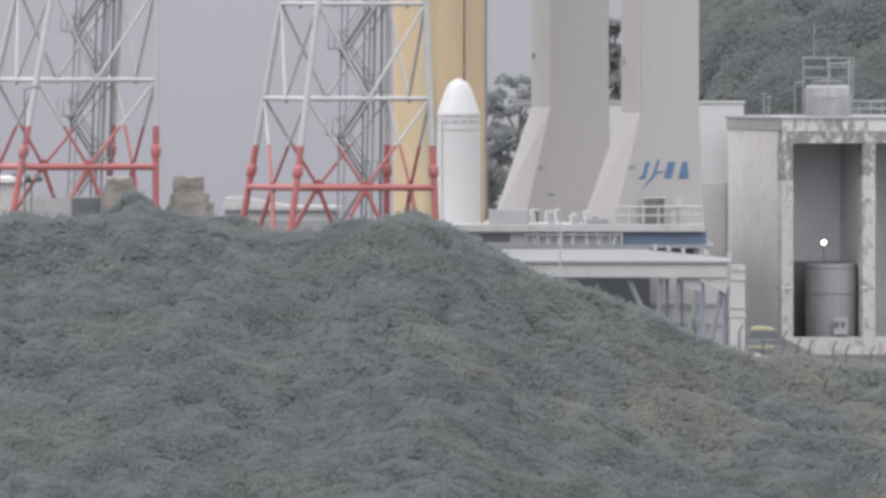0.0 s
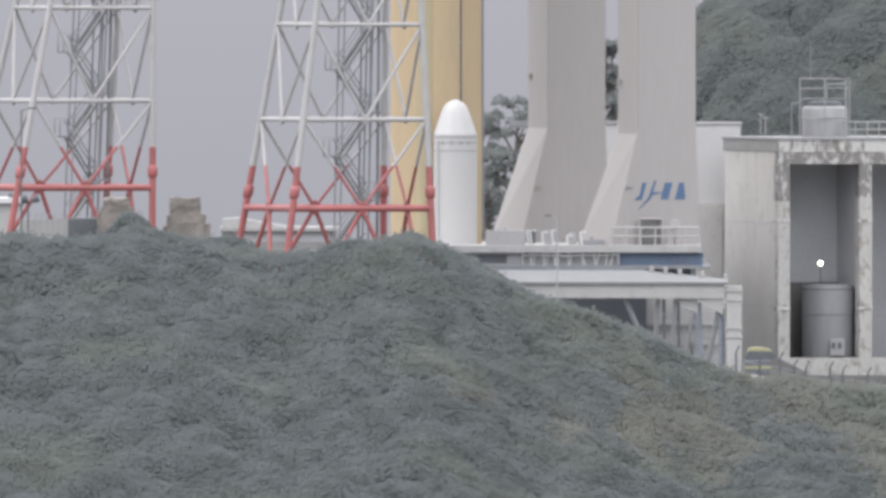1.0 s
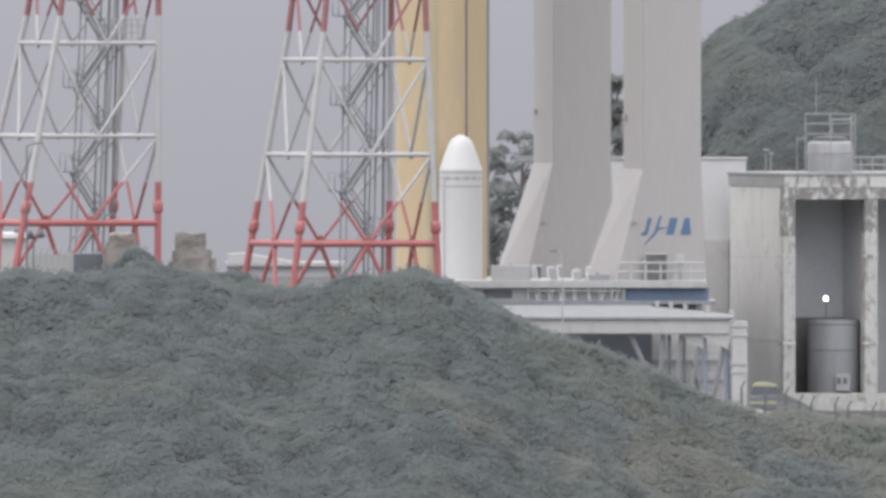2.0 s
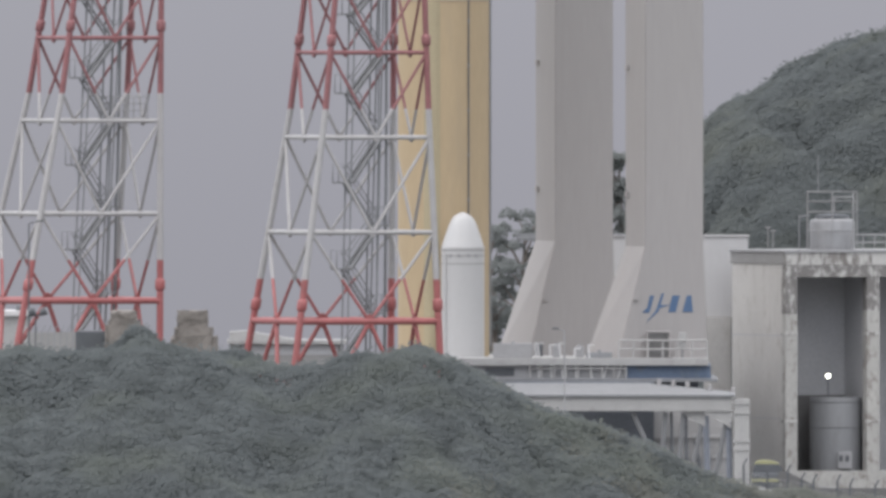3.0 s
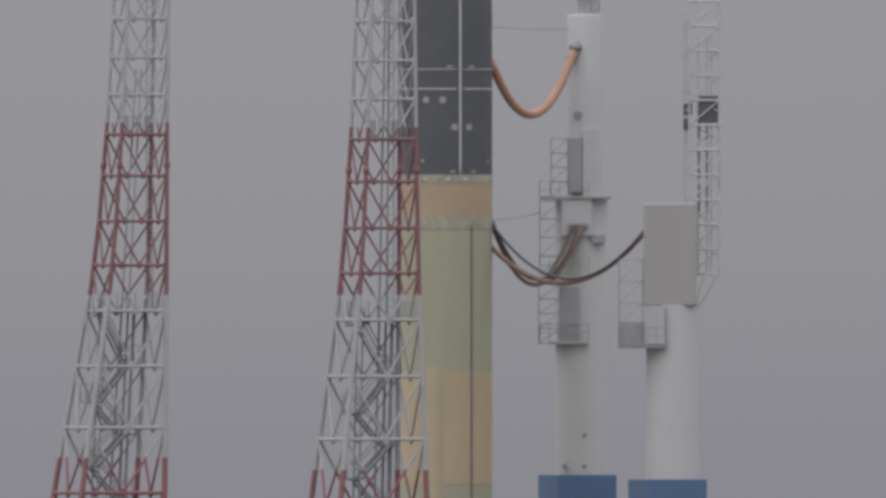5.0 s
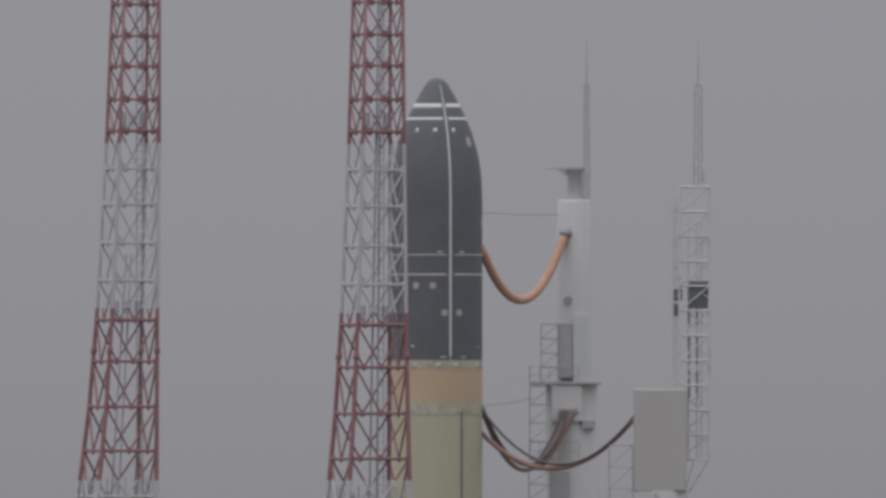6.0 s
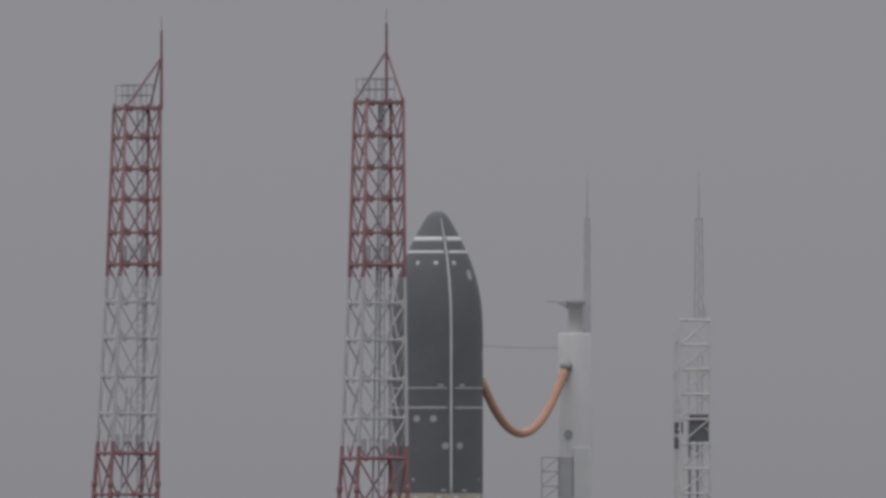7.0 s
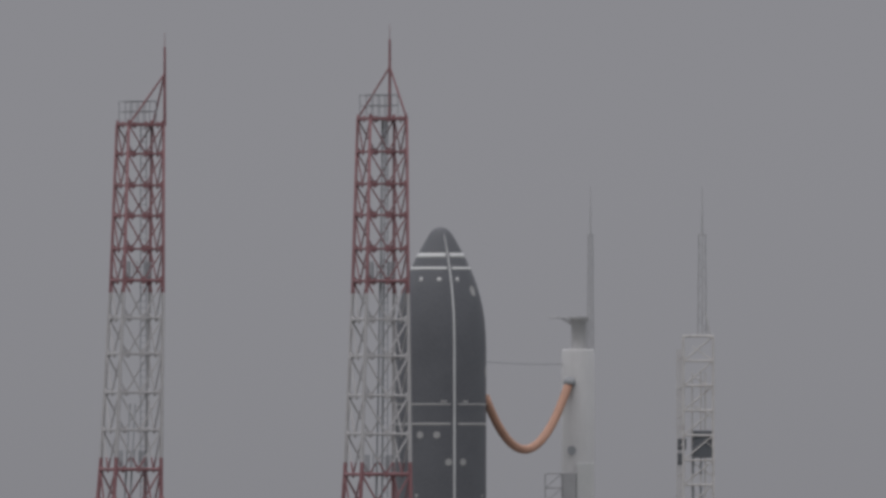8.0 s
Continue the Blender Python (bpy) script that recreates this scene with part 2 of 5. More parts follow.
def box(bm, lo, hi, m=0, bevel=0.0):
    vs = [bm.verts.new((x, y, z)) for x in (lo[0], hi[0]) for y in (lo[1], hi[1]) for z in (lo[2], hi[2])]
    fs = [bm.faces.new([vs[i] for i in f]) for f in ((0, 1, 3, 2), (4, 6, 7, 5), (0, 4, 5, 1), (2, 3, 7, 6), (0, 2, 6, 4), (1, 5, 7, 3))]
    for f in fs:
        f.material_index = m
    if bevel:
        es = list({ed for f in fs for ed in f.edges})
        bmesh.ops.bevel(bm, geom=es, offset=bevel, segments=2, profile=0.6, affect="EDGES")


def prism(bm, poly, lo, hi, axis="y", m=0):
    """A flat outline drawn out along one axis."""
    def at(a, b, c):
        return (a, c, b) if axis == "y" else (c, a, b) if axis == "x" else (a, b, c)
    f0 = [bm.verts.new(at(a, b, lo)) for a, b in poly]
    f1 = [bm.verts.new(at(a, b, hi)) for a, b in poly]
    n = len(poly)
    fs = [bm.faces.new(f0), bm.faces.new(f1[::-1])]
    fs += [bm.faces.new((f0[i], f1[i], f1[(i + 1) % n], f0[(i + 1) % n])) for i in range(n)]
    for f in fs:
        f.material_index = m


def lathe(bm, prof, n=48, m=0, cx=0.0, cy=0.0, smooth=True):
    """A turned shape; prof: (radius, height) from the bottom up."""
    rings = []
    for r, z in prof:
        if r < 1e-4:
            rings.append([bm.verts.new((cx, cy, z))])
        else:
            rings.append([bm.verts.new((cx + r * math.cos(2 * math.pi * i / n), cy + r * math.sin(2 * math.pi * i / n), z)) for i in range(n)])
    for a, b in zip(rings, rings[1:]):
        for i in range(n):
            j = (i + 1) % n
            if len(a) == 1:
                f = bm.faces.new((a[0], b[j], b[i]))
            elif len(b) == 1:
                f = bm.faces.new((a[i], a[j], b[0]))
            else:
                f = bm.faces.new((a[i], a[j], b[j], b[i]))
            f.material_index, f.smooth = m, smooth
    for ring, flip in ((rings[0], True), (rings[-1], False)):
        if len(ring) > 1:
            cap = [bm.verts.new(v.co) for v in ring]
            f = bm.faces.new(cap[::-1] if flip else cap)
            f.material_index = m


def tube(bm, pts, r, n=8, m=0):
    """A hose along smooth points."""
    pts = [Vector(p) for p in pts]
    rings = []
    for i, p in enumerate(pts):
        d = (pts[min(i + 1, len(pts) - 1)] - pts[max(i - 1, 0)]).normalized()
        a = d.cross(Vector((0, 1, 0.01))).normalized()
        b = d.cross(a)
        rings.append([bm.verts.new(p + (a * math.cos(2 * math.pi * k / n) + b * math.sin(2 * math.pi * k / n)) * r) for k in range(n)])
    for a, b in zip(rings, rings[1:]):
        for k in range(n):
            f = bm.faces.new((a[k], a[(k + 1) % n], b[(k + 1) % n], b[k]))
            f.smooth, f.material_index = True, m
    bm.faces.new(rings[0][::-1])
    bm.faces.new(rings[-1])


def sag(p, q, low, n=24, bow=0.0):
    """Points of a hose that hangs from p and q; low: how far its middle hangs below their line."""
    p, q = Vector(p), Vector(q)
    return [p.lerp(q, i / n) - Vector((0, bow, low)) * 4 * (i / n) * (1 - i / n) for i in range(n + 1)]


def mesh(name, bm, mats):
    me = bpy.data.meshes.new(name)
    bmesh.ops.recalc_face_normals(bm, faces=bm.faces)
    bm.to_mesh(me)
    bm.free()
    for m in mats if isinstance(mats, (list, tuple)) else [mats]:
        me.materials.append(m)
    return me


def part(name, bm, mats, parent, label=""):
    ob = new(name, mesh(name, bm, mats))
    ob.parent = parent
    return tagged(ob, label)


def thing(name, label, category, x=0, y=0, z=0, rz=0, group="", kind=""):
    ob = new(name)
    ob.matrix_basis = pose(x, y, z, 0, 0, rz)
    return tagged(ob, label, category, group, kind)


def solid(name, bm, mats, label, category, x=0, y=0, z=0, rz=0, group="", kind=""):
    ob = new(name, mesh(name, bm, mats))
    ob.matrix_basis = pose(x, y, z, 0, 0, rz)
    return tagged(ob, label, category, group, kind)


def steps(x, table):
    """A value read between the rows of a short table."""
    for (a, p), (b, q) in zip(table, table[1:]):
        if x <= b:
            return p + (q - p) * max(0.0, (x - a) / (b - a))
    return table[-1][1]


# ---- ground ----
CREST = [(-60, 1.2), (-24.7, 1.0), (-21.5, 0.9), (-17.5, 1.5), (-14.3, 1.2), (-11.5, 0.6), (-8.6, 0.1), (-7.2, 0.3), (-5.8, 0.8), (-2, 1.1), (0.2, 0.7), (2.1, -0.25), (3.65, -1.2), (5.2, -2.1), (6.8, -2.55), (8.7, -3.1), (10.6, -3.9), (13.1, -5.05), (15.9, -6.2), (17.8, -6.65), (20, -6.75), (22.2, -7.05), (24.7, -7.3), (60, -12)]
PAD = -7.7


def land(x, y):
    """Height of the bare ground."""
    c = steps(x, CREST) - 1.38
    if y > -70:
        front = c + (PAD - c) * smooth_step((y + 48) / 26)
        # the wooded ridge behind the pad
        back = steps(x, [(-40, -6.0), (4, -5.0), (11, 4.0), (14, 10.2), (15.3, 11.1), (16.4, 12.2), (19.7, 14.2), (26.4, 17.2), (60, 34), (160, 50)])
        w = smooth_step((y - 95) / 60) * (1 - smooth_step((y - 420) / 500))
        far = -46 * smooth_step((y - 500) / 500)
        return front * (1 - w) + (back - 1.1) * w + far * (1 - w)
    if y > -112:
        return c - (-70 - y) * 0.42
    if y > -1000:
        t = smooth_step((-112 - y) / 400)
        return (c - 17.64) * (1 - t) - 46 * t
    return -46 + 72.3 * smooth_step((-2600 - y) / 330)


def grid_lines(*spans):
    out = []
    for a, b, s in spans:
        v = a
        while v < b - 1e-6:
            out.append(v)
            v += s
    return out + [spans[-1][1]]


gx = grid_lines((-2000, -200, 150), (-200, -48, 8), (-48, 48, 1.0), (48, 200, 8), (200, 2000, 150))
gy = grid_lines((-3600, -400, 80), (-400, -150, 10), (-150, -30, 1.5), (-30, 90, 4), (90, 200, 4), (200, 600, 40), (600, 1900, 130))
gv, gf = [], []
for yy in gy:
    for xx in gx:
        gv.append((xx, yy, land(xx, yy) + 0.25 * noise.noise((xx * 0.3, yy * 0.3, 0))))
for j in range(len(gy) - 1):
    for i in range(len(gx) - 1):
        a = j * len(gx) + i
        gf.append((a, a + 1, a + len(gx) + 1, a + len(gx)))
me = bpy.data.meshes.new("ground")
me.from_pydata(gv, [], gf)
me.materials.append(SOIL)
for p in me.polygons:
    p.use_smooth = True
tagged(new("ground", me), "grassy dark soil of a coastal hillside round a launch pad", "ground", kind="structure")


# ---- foliage ----
def leaf_mesh(name, quad, material):
    """One mesh of four-cornered sprays."""
    n = len(quad) // 4
    me = bpy.data.meshes.new(name)
    me.vertices.add(4 * n)
    me.vertices.foreach_set("co", quad.astype(np.float32).ravel())
    me.loops.add(4 * n)
    me.loops.foreach_set("vertex_index", np.arange(4 * n, dtype=np.int32))
    me.polygons.add(n)
    me.polygons.foreach_set("loop_start", np.arange(0, 4 * n, 4, dtype=np.int32))
    me.update(calc_edges=True)
    me.materials.append(material)
    return me


def leaves(name, clumps, per, size, material, label, category, seed, kind="stuff", squash=1.0, parent=None, upward=0.0):
    """Many small leaf sprays on the skins of clumps (x, y, z, r), as one mesh."""
    rng = np.random.default_rng(seed)
    c = np.array(clumps)
    n = len(c) * per
    which = np.repeat(np.arange(len(c)), per)
    d = rng.normal(size=(n, 3))
    d[:, 2] = np.abs(d[:, 2]) * 0.9 - 0.2
    d /= np.linalg.norm(d, axis=1)[:, None]
    rad = c[which, 3] * (0.78 + 0.3 * rng.random(n))
    ctr = c[which, :3] + d * rad[:, None] * np.array([1, 1, squash])
    nrm = d * (1 - upward) + np.array([-0.35, -0.62, 0.70]) * upward + rng.normal(size=(n, 3)) * 0.3
    nrm /= np.linalg.norm(nrm, axis=1)[:, None]
    t = np.cross(nrm, rng.normal(size=(n, 3)))
    t /= np.linalg.norm(t, axis=1)[:, None]
    b = np.cross(nrm, t)
    s = size * ((0.6 + 0.8 * rng.random(n)) * (0.72 + 0.32 * c[which, 3]))[:, None]
    quad = np.stack([ctr - t * s, ctr - b * s * 0.55, ctr + t * s + nrm * s * 0.2, ctr + b * s * 0.55], axis=1).reshape(-1, 3)
    me = leaf_mesh(name, quad, material)
    ob = new(name, me)
    if parent:
        ob.parent = parent
        return ob
    return tagged(ob, label, category, kind=kind)


def domes(x, y, cell, seed):
    """Rounded crowns, one in each jittered cell: the height (0 to 1) of the highest over each point."""
    rng = np.random.default_rng(seed)
    table = rng.random((256, 256, 4))
    ix, iy = np.floor(x / cell).astype(int), np.floor(y / cell).astype(int)
    best = np.zeros_like(x)
    for dx in (-1, 0, 1):
        for dy in (-1, 0, 1):
            t = table[(ix + dx) % 256, (iy + dy) % 256]
            px, py = (ix + dx + t[:, 0]) * cell, (iy + dy + t[:, 1]) * cell
            r = cell * (0.65 + 0.45 * t[:, 2])
            d2 = ((x - px) ** 2 + (y - py) ** 2) / (r * r)
            best = np.maximum(best, np.sqrt(np.clip(1 - d2, 0, 1)) * (0.55 + 0.45 * t[:, 3]))
    return best


def on_grid(fn, xs, ys):
    """fn(x, y) sampled on a coarse grid, as a function that reads arrays of points between the samples."""
    g = np.array([[fn(px, py) for py in ys] for px in xs])
    ax, ay, hx, hy = xs[0], ys[0], xs[1] - xs[0], ys[1] - ys[0]

    def read(x, y):
        u, v = np.clip((x - ax) / hx, 0, len(xs) - 1.001), np.clip((y - ay) / hy, 0, len(ys) - 1.001)
        i, j = u.astype(int), v.astype(int)
        u, v = u - i, v - j
        return g[i, j] * (1 - u) * (1 - v) + g[i + 1, j] * u * (1 - v) + g[i, j + 1] * (1 - u) * v + g[i + 1, j + 1] * u * v
    return read


def knoll(x, y):
    """The taller bushes that stand up along the crest."""
    out = 0.0
    for cx, cy, wide, tall in ((-17.2, -61, 1.15, 1.35), (-23.7, -62, 1.0, 0.45), (-11.6, -61, 0.9, 0.4), (-5.2, -60, 0.8, 0.4), (-1.3, -61, 0.9, 0.45)):
        out += tall * math.exp(-((x - cx) / wide) ** 2 - ((y - cy) / 4.5) ** 2)
    return out


def canopy(name, span, count, size, lift, layers, sway, material, label, category, seed, keep=None, turn=0.6):
    """A continuous canopy of leaf sprays over a stretch of ground; layers: (cell, height, seed) of its crowns."""
    rng = np.random.default_rng(seed)
    x0, x1, y0, y1 = span
    base = on_grid(lambda px, py: land(px, py) + knoll(px, py) + sway * noise.noise((px * 0.24, py * 0.14, 9.0)), np.arange(x0 - 1, x1 + 1.6, 0.5), np.arange(y0 - 1, y1 + 1.6, 0.5))
    x, y = rng.uniform(x0, x1, count), rng.uniform(y0, y1, count)
    if keep:
        ok = keep(x, y, rng)
        x, y = x[ok], y[ok]
    n = len(x)

    def height(px, py):
        h = base(px, py) + lift
        for cell, tall, sd in layers:
            h = h + tall * (domes(px, py, cell, sd) - 0.6)
        return h
    z = height(x, y)
    e = 0.12
    up = np.stack([(z - height(x + e, y)) / e, (z - height(x, y + e)) / e, np.ones(n)], axis=1)
    up /= np.linalg.norm(up, axis=1)[:, None]
    light = np.array([-0.35, -0.62, 0.70])
    nrm = up * (1 - turn) + light * turn + rng.normal(size=(n, 3)) * 0.16
    nrm /= np.linalg.norm(nrm, axis=1)[:, None]
    ctr = np.stack([x, y, z], axis=1) + rng.normal(size=(n, 3)) * np.array([0.06, 0.06, 0.3 * size])
    # a few sprigs stand clear of the crowns
    ctr[:, 2] += np.where(rng.random(n) < 0.03, rng.random(n) * 3.0 * size, 0)
    t = np.cross(nrm, rng.normal(size=(n, 3)))
    t /= np.linalg.norm(t, axis=1)[:, None]
    b = np.cross(nrm, t)
    s = size * (0.6 + 0.8 * rng.random(n))[:, None]
    quad = np.stack([ctr - t * s, ctr - b * s * 0.55, ctr + t * s + nrm * s * 0.2, ctr + b * s * 0.55], axis=1).reshape(-1, 3)
    me = leaf_mesh(name, quad, material)
    return tagged(new(name, me), label, category, kind="stuff")


rnd = random.Random(7)
DRYNESS = on_grid(lambda x, y: noise.noise((x * 0.12, y * 0.1, 3.0)) + 0.35 * noise.noise((x * 0.5, y * 0.3, 6.0)) + 0.03 * (x - 9) - 0.3 * smooth_step((-86 - y) / 8) + 0.3 * math.exp(-((x - 11) / 4.5) ** 2 - ((y + 72) / 9) ** 2), np.arange(-28, 28.6, 0.5), np.arange(-115, -63, 0.5))


def is_dry(x, y, rng):
    return DRYNESS(x, y) + rng.normal(size=len(x)) * 0.12 > 0.25


HILL = (-26.6, 26.6, -113, -57)
CROWNS = [(3.4, 0.8, 20), (1.7, 0.75, 21), (0.7, 0.1, 22)]
canopy("scrub", HILL, 880000, 0.13, 0.85, CROWNS, 0.4, LEAF, "dense dull green evergreen scrub covering the front hillside", "shrubs", 1, lambda x, y, rng: ~is_dry(x, y, rng))
canopy("dry_scrub", HILL, 880000, 0.13, 0.85, CROWNS, 0.4, LEAFDRY, "dry yellowish green grass and scrub on the hillside", "shrubs", 2, is_dry)
canopy("wood", (9, 28.5, 97, 176), 440000, 0.14, 1.55, [(3.6, 2.3, 23), (1.5, 0.45, 24)], 0.6, LEAFFAR, "dark green woodland on the ridge behind the pad", "woods", 3)

# ---- lattice towers ----
TOWER_LEVELS = [3.78, 8.81, 14.19, 19.00, 23.39, 27.17, 30.73, 33.93, 36.59, 39.15, 41.78, 44.18,
          46.46, 48.64, 50.88, 52.96, 55.14, 56.97, 58.89, 60.65, 62.48, 64.34]
HALF = [(-6.41, 5.04), (0.0, 4.48), (3.84, 4.136), (15.80, 3.077), (25.41, 2.47), (35.37, 1.79), (39.22, 1.614), (44.86, 1.44), (54.72, 1.236), (64.34, 1.097)]
FOOT = -6.41
LEFT_SLIM = [(-6.4, 0.0), (3.8, 0.03), (15.8, 0.085), (44.9, 0.085), (54.7, 0.04), (64.3, 0.035)]
FLANGES = [4.71, 19.70, 42.42]
TURNS = [1.76, 4.23, 6.73, 9.20, 11.63, 14.16, 16.69, 18.94, 21.18, 23.07, 24.93, 26.79, 28.64, 30.89, 33.64]


def lattice_tower(label, x, y, z, drift, mast_corner, stays, slim=(), third_band=35.37, top=64.34, core_shift=0.12, gallery=False):
    tw = thing("lattice_tower", label, "lightning tower", x, y, z, SITE, group="lightning towers")
    ca, sa = math.cos(radians(SITE)), math.sin(radians(SITE))
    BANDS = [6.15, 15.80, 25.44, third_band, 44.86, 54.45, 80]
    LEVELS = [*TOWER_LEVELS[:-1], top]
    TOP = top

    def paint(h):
        # haze-toned paints from the third band up
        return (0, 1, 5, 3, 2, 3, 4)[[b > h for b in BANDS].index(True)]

    def corner(k, h):
        s = steps(h, HALF)
        f = (s - HALF[-1][1]) / (4.136 - HALF[-1][1])
        sx, sy = ((-1, -1), (1, -1), (1, 1), (-1, 1))[k % 4]
        e = steps(h, slim) if slim else 0.0
        s -= e * 0.8
        return Vector((sx * s - (drift * f + e) * ca, sy * s + (drift * f + e) * sa, h))

    def painted(bm, p, q, r, n=6):
        """A member split where the paint changes colour."""
        cuts = [0.0] + sorted((b - p.z) / (q.z - p.z) for b in BANDS if abs(q.z - p.z) > 0.2 and 0.02 < (b - p.z) / (q.z - p.z) < 0.98) + [1.0]
        for a, b in zip(cuts, cuts[1:]):
            u, v = p.lerp(q, a), p.lerp(q, b)
            bar(bm, u, v, r, n, m=paint((u.z + v.z) / 2))

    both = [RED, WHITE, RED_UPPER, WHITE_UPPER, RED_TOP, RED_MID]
    for k in range(4):
        bm = bmesh.new()
        zs = sorted({FOOT, 0.0, 3.8, TOP, *BANDS[:-1], *[h for h, s in HALF[3:] if min(abs(h - b) for b in BANDS) > 0.1 and h < 64]})
        rings = []
        for h in zs:
            c, r = corner(k, h), steps(h, [(0, 0.21), (25, 0.17), (45, 0.115), (64, 0.085)])
            rings.append([bm.verts.new(c + Vector((math.cos(j * math.pi / 5), math.sin(j * math.pi / 5), 0)) * r) for j in range(10)])
        for a, b, r0, r1 in zip(zs, zs[1:], rings, rings[1:]):
            for j in range(10):
                f = bm.faces.new((r0[j], r0[(j + 1) % 10], r1[(j + 1) % 10], r1[j]))
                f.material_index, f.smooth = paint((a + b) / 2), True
        bm.faces.new(rings[-1]).material_index = 4
        part("leg", bm, both, tw)
        bm = bmesh.new()
        c = corner(k, FOOT)
        box(bm, (c.x - 0.7, c.y - 0.7, FOOT - 0.9), (c.x + 0.7, c.y + 0.7, FOOT + 0.2), bevel=0.04)
        part("footing", bm, CONC, tw, "concrete footing")
        for h in FLANGES:
            bm = bmesh.new()
            s = steps(h, [(0, 0.30), (25, 0.26), (45, 0.165)])
            a = corner(k, h)
            up = (corner(k, h + 1) - a).normalized()
            rings = []
            for o, r in ((-1.3, 0.55), (-1.15, 0.8), (-0.75, 1.0), (0.75, 1.0), (1.15, 0.8), (1.3, 0.55)):
                rings.append([bm.verts.new(a + up * o * s + Vector((math.cos(j * math.pi / 6), math.sin(j * math.pi / 6), 0)) * s * r) for j in range(12)])
            for r0, r1 in zip(rings, rings[1:]):
                for j in range(12):
                    f = bm.faces.new((r0[j], r0[(j + 1) % 12], r1[(j + 1) % 12], r1[j]))
                    f.material_index, f.smooth = paint(h), True
            part("flange", bm, both, tw)
        # the sloping struts under the lowest beams
        mid = (corner(k, LEVELS[0]) + corner(k + 1, LEVELS[0])) / 2
        for j in (k, k + 1):
            bm = bmesh.new()
            bar(bm, mid, corner(j, FOOT + 0.3), 0.13, 8)
            part("brace", bm, RED, tw)
        for i, h in enumerate(LEVELS):
            p, q = corner(k, h), corner(k + 1, h)
            bm = bmesh.new()
            r = steps(h, [(0, 0.145), (25, 0.105), (45, 0.07), (64, 0.05)])
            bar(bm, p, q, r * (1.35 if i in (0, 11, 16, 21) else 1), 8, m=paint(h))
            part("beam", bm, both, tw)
            g = (p + q) / 2
            d = (q - p).normalized()
            for e, o in ((p, d), (q, -d), (g, d), (g, -d)):
                w = r * steps(h, [(0, 0.42), (30, 0.75), (45, 1.0), (54, 1.45)]) * ((0.7 if i > 7 else 1.7 if i == 0 else 1.0) if e is g else 1)
                bm = bmesh.new()
                a, b2, c2 = e + o * w * 5, e + Vector((0, 0, w * 4)), e - Vector((0, 0, w * 4))
                off = d.cross(Vector((0, 0, 1))) * r * 0.7
                vs = [bm.verts.new(v) for v in (a + off, b2 + off, c2 + off, a - off, b2 - off, c2 - off)]
                for f in ((0, 1, 2), (5, 4, 3), (0, 3, 4, 1), (1, 4, 5, 2), (2, 5, 3, 0)):
                    bm.faces.new([vs[v] for v in f]).material_index = paint(h)
                part("gusset", bm, both, tw)
            if i + 1 < len(LEVELS):
                p2, q2 = corner(k, LEVELS[i + 1]), corner(k + 1, LEVELS[i + 1])
                rb = steps(h, [(0, 0.10), (25, 0.078), (45, 0.055), (64, 0.045)])
                pairs = ((p2, g), (q2, g))
                for a, b in pairs:
                    bm = bmesh.new()
                    painted(bm, a, b, rb) if a.z < b.z else painted(bm, b, a, rb)
                    part("brace", bm, both, tw)
    # stairs and risers inside
    core = [(-0.85, -0.5), (0.85, -0.5), (0.85, 0.5), (-0.85, 0.5)]

    def axis(h):
        s = steps(h, HALF)
        f = (s - HALF[-1][1]) / (4.136 - HALF[-1][1])
        e = drift * 0.62 * math.sqrt(max(f, 0.0)) + core_shift * steps(h, [(30, 1.0), (42, 0.0)])
        return Vector((-e * ca, e * sa, h))
    stair_top = LEVELS[7]
    for sx, sy in core:
        bm = bmesh.new()
        bar(bm, axis(FOOT) + Vector((sx, sy, 0)), axis(stair_top) + Vector((sx, sy, 0)), 0.055, 6)
        part("stair_post", bm, GALV, tw)
    for i, (lo, hi) in enumerate(zip(TURNS, TURNS[1:])):
        a0, a1 = (core[0], core[1]) if i % 2 == 0 else (core[1], core[0])
        p, q = axis(lo) + Vector((a0[0], 0, 0)), axis(hi) + Vector((a1[0], 0, 0))
        bm = bmesh.new()
        thick, back = (0.13, -0.45) if i % 2 == 0 else (0.06, 0.45)
        p, q = p + Vector((0, back, 0)), q + Vector((0, back, 0))
        for yy in (-0.4, 0.4):
            bar(bm, p + Vector((0, yy, 0)), q + Vector((0, yy, 0)), thick, 4)
            bar(bm, p + Vector((0, yy, 0.95)), q + Vector((0, yy, 0.95)), 0.035, 4)
        for k in range(1, 12):
            c = p.lerp(q, k / 12)
            box(bm, (c.x - 0.13, c.y - 0.4, c.z - 0.02), (c.x + 0.13, c.y + 0.4, c.z + 0.02))
        q = q - Vector((0, back, 0))
        part("stair_flight", bm, STAIR, tw)
        bm = bmesh.new()
        s = 1 if i % 2 == 0 else -1
        lx = sorted((q.x - 0.1 * s, q.x + 0.7 * s))
        box(bm, (lx[0], q.y - 0.55, q.z - 0.06), (lx[1], q.y + 0.55, q.z + 0.04))
        landing = part("landing", bm, STAIR, tw)
        for yy in (-0.5, 0.5):
            bm = bmesh.new()
            tube(bm, [(lx[0], q.y + yy, q.z), (lx[0], q.y + yy, q.z + 1.05), (lx[1], q.y + yy, q.z + 1.05), (lx[1], q.y + yy, q.z)], 0.035, 5)
            part("handrail", bm, GALV, landing)
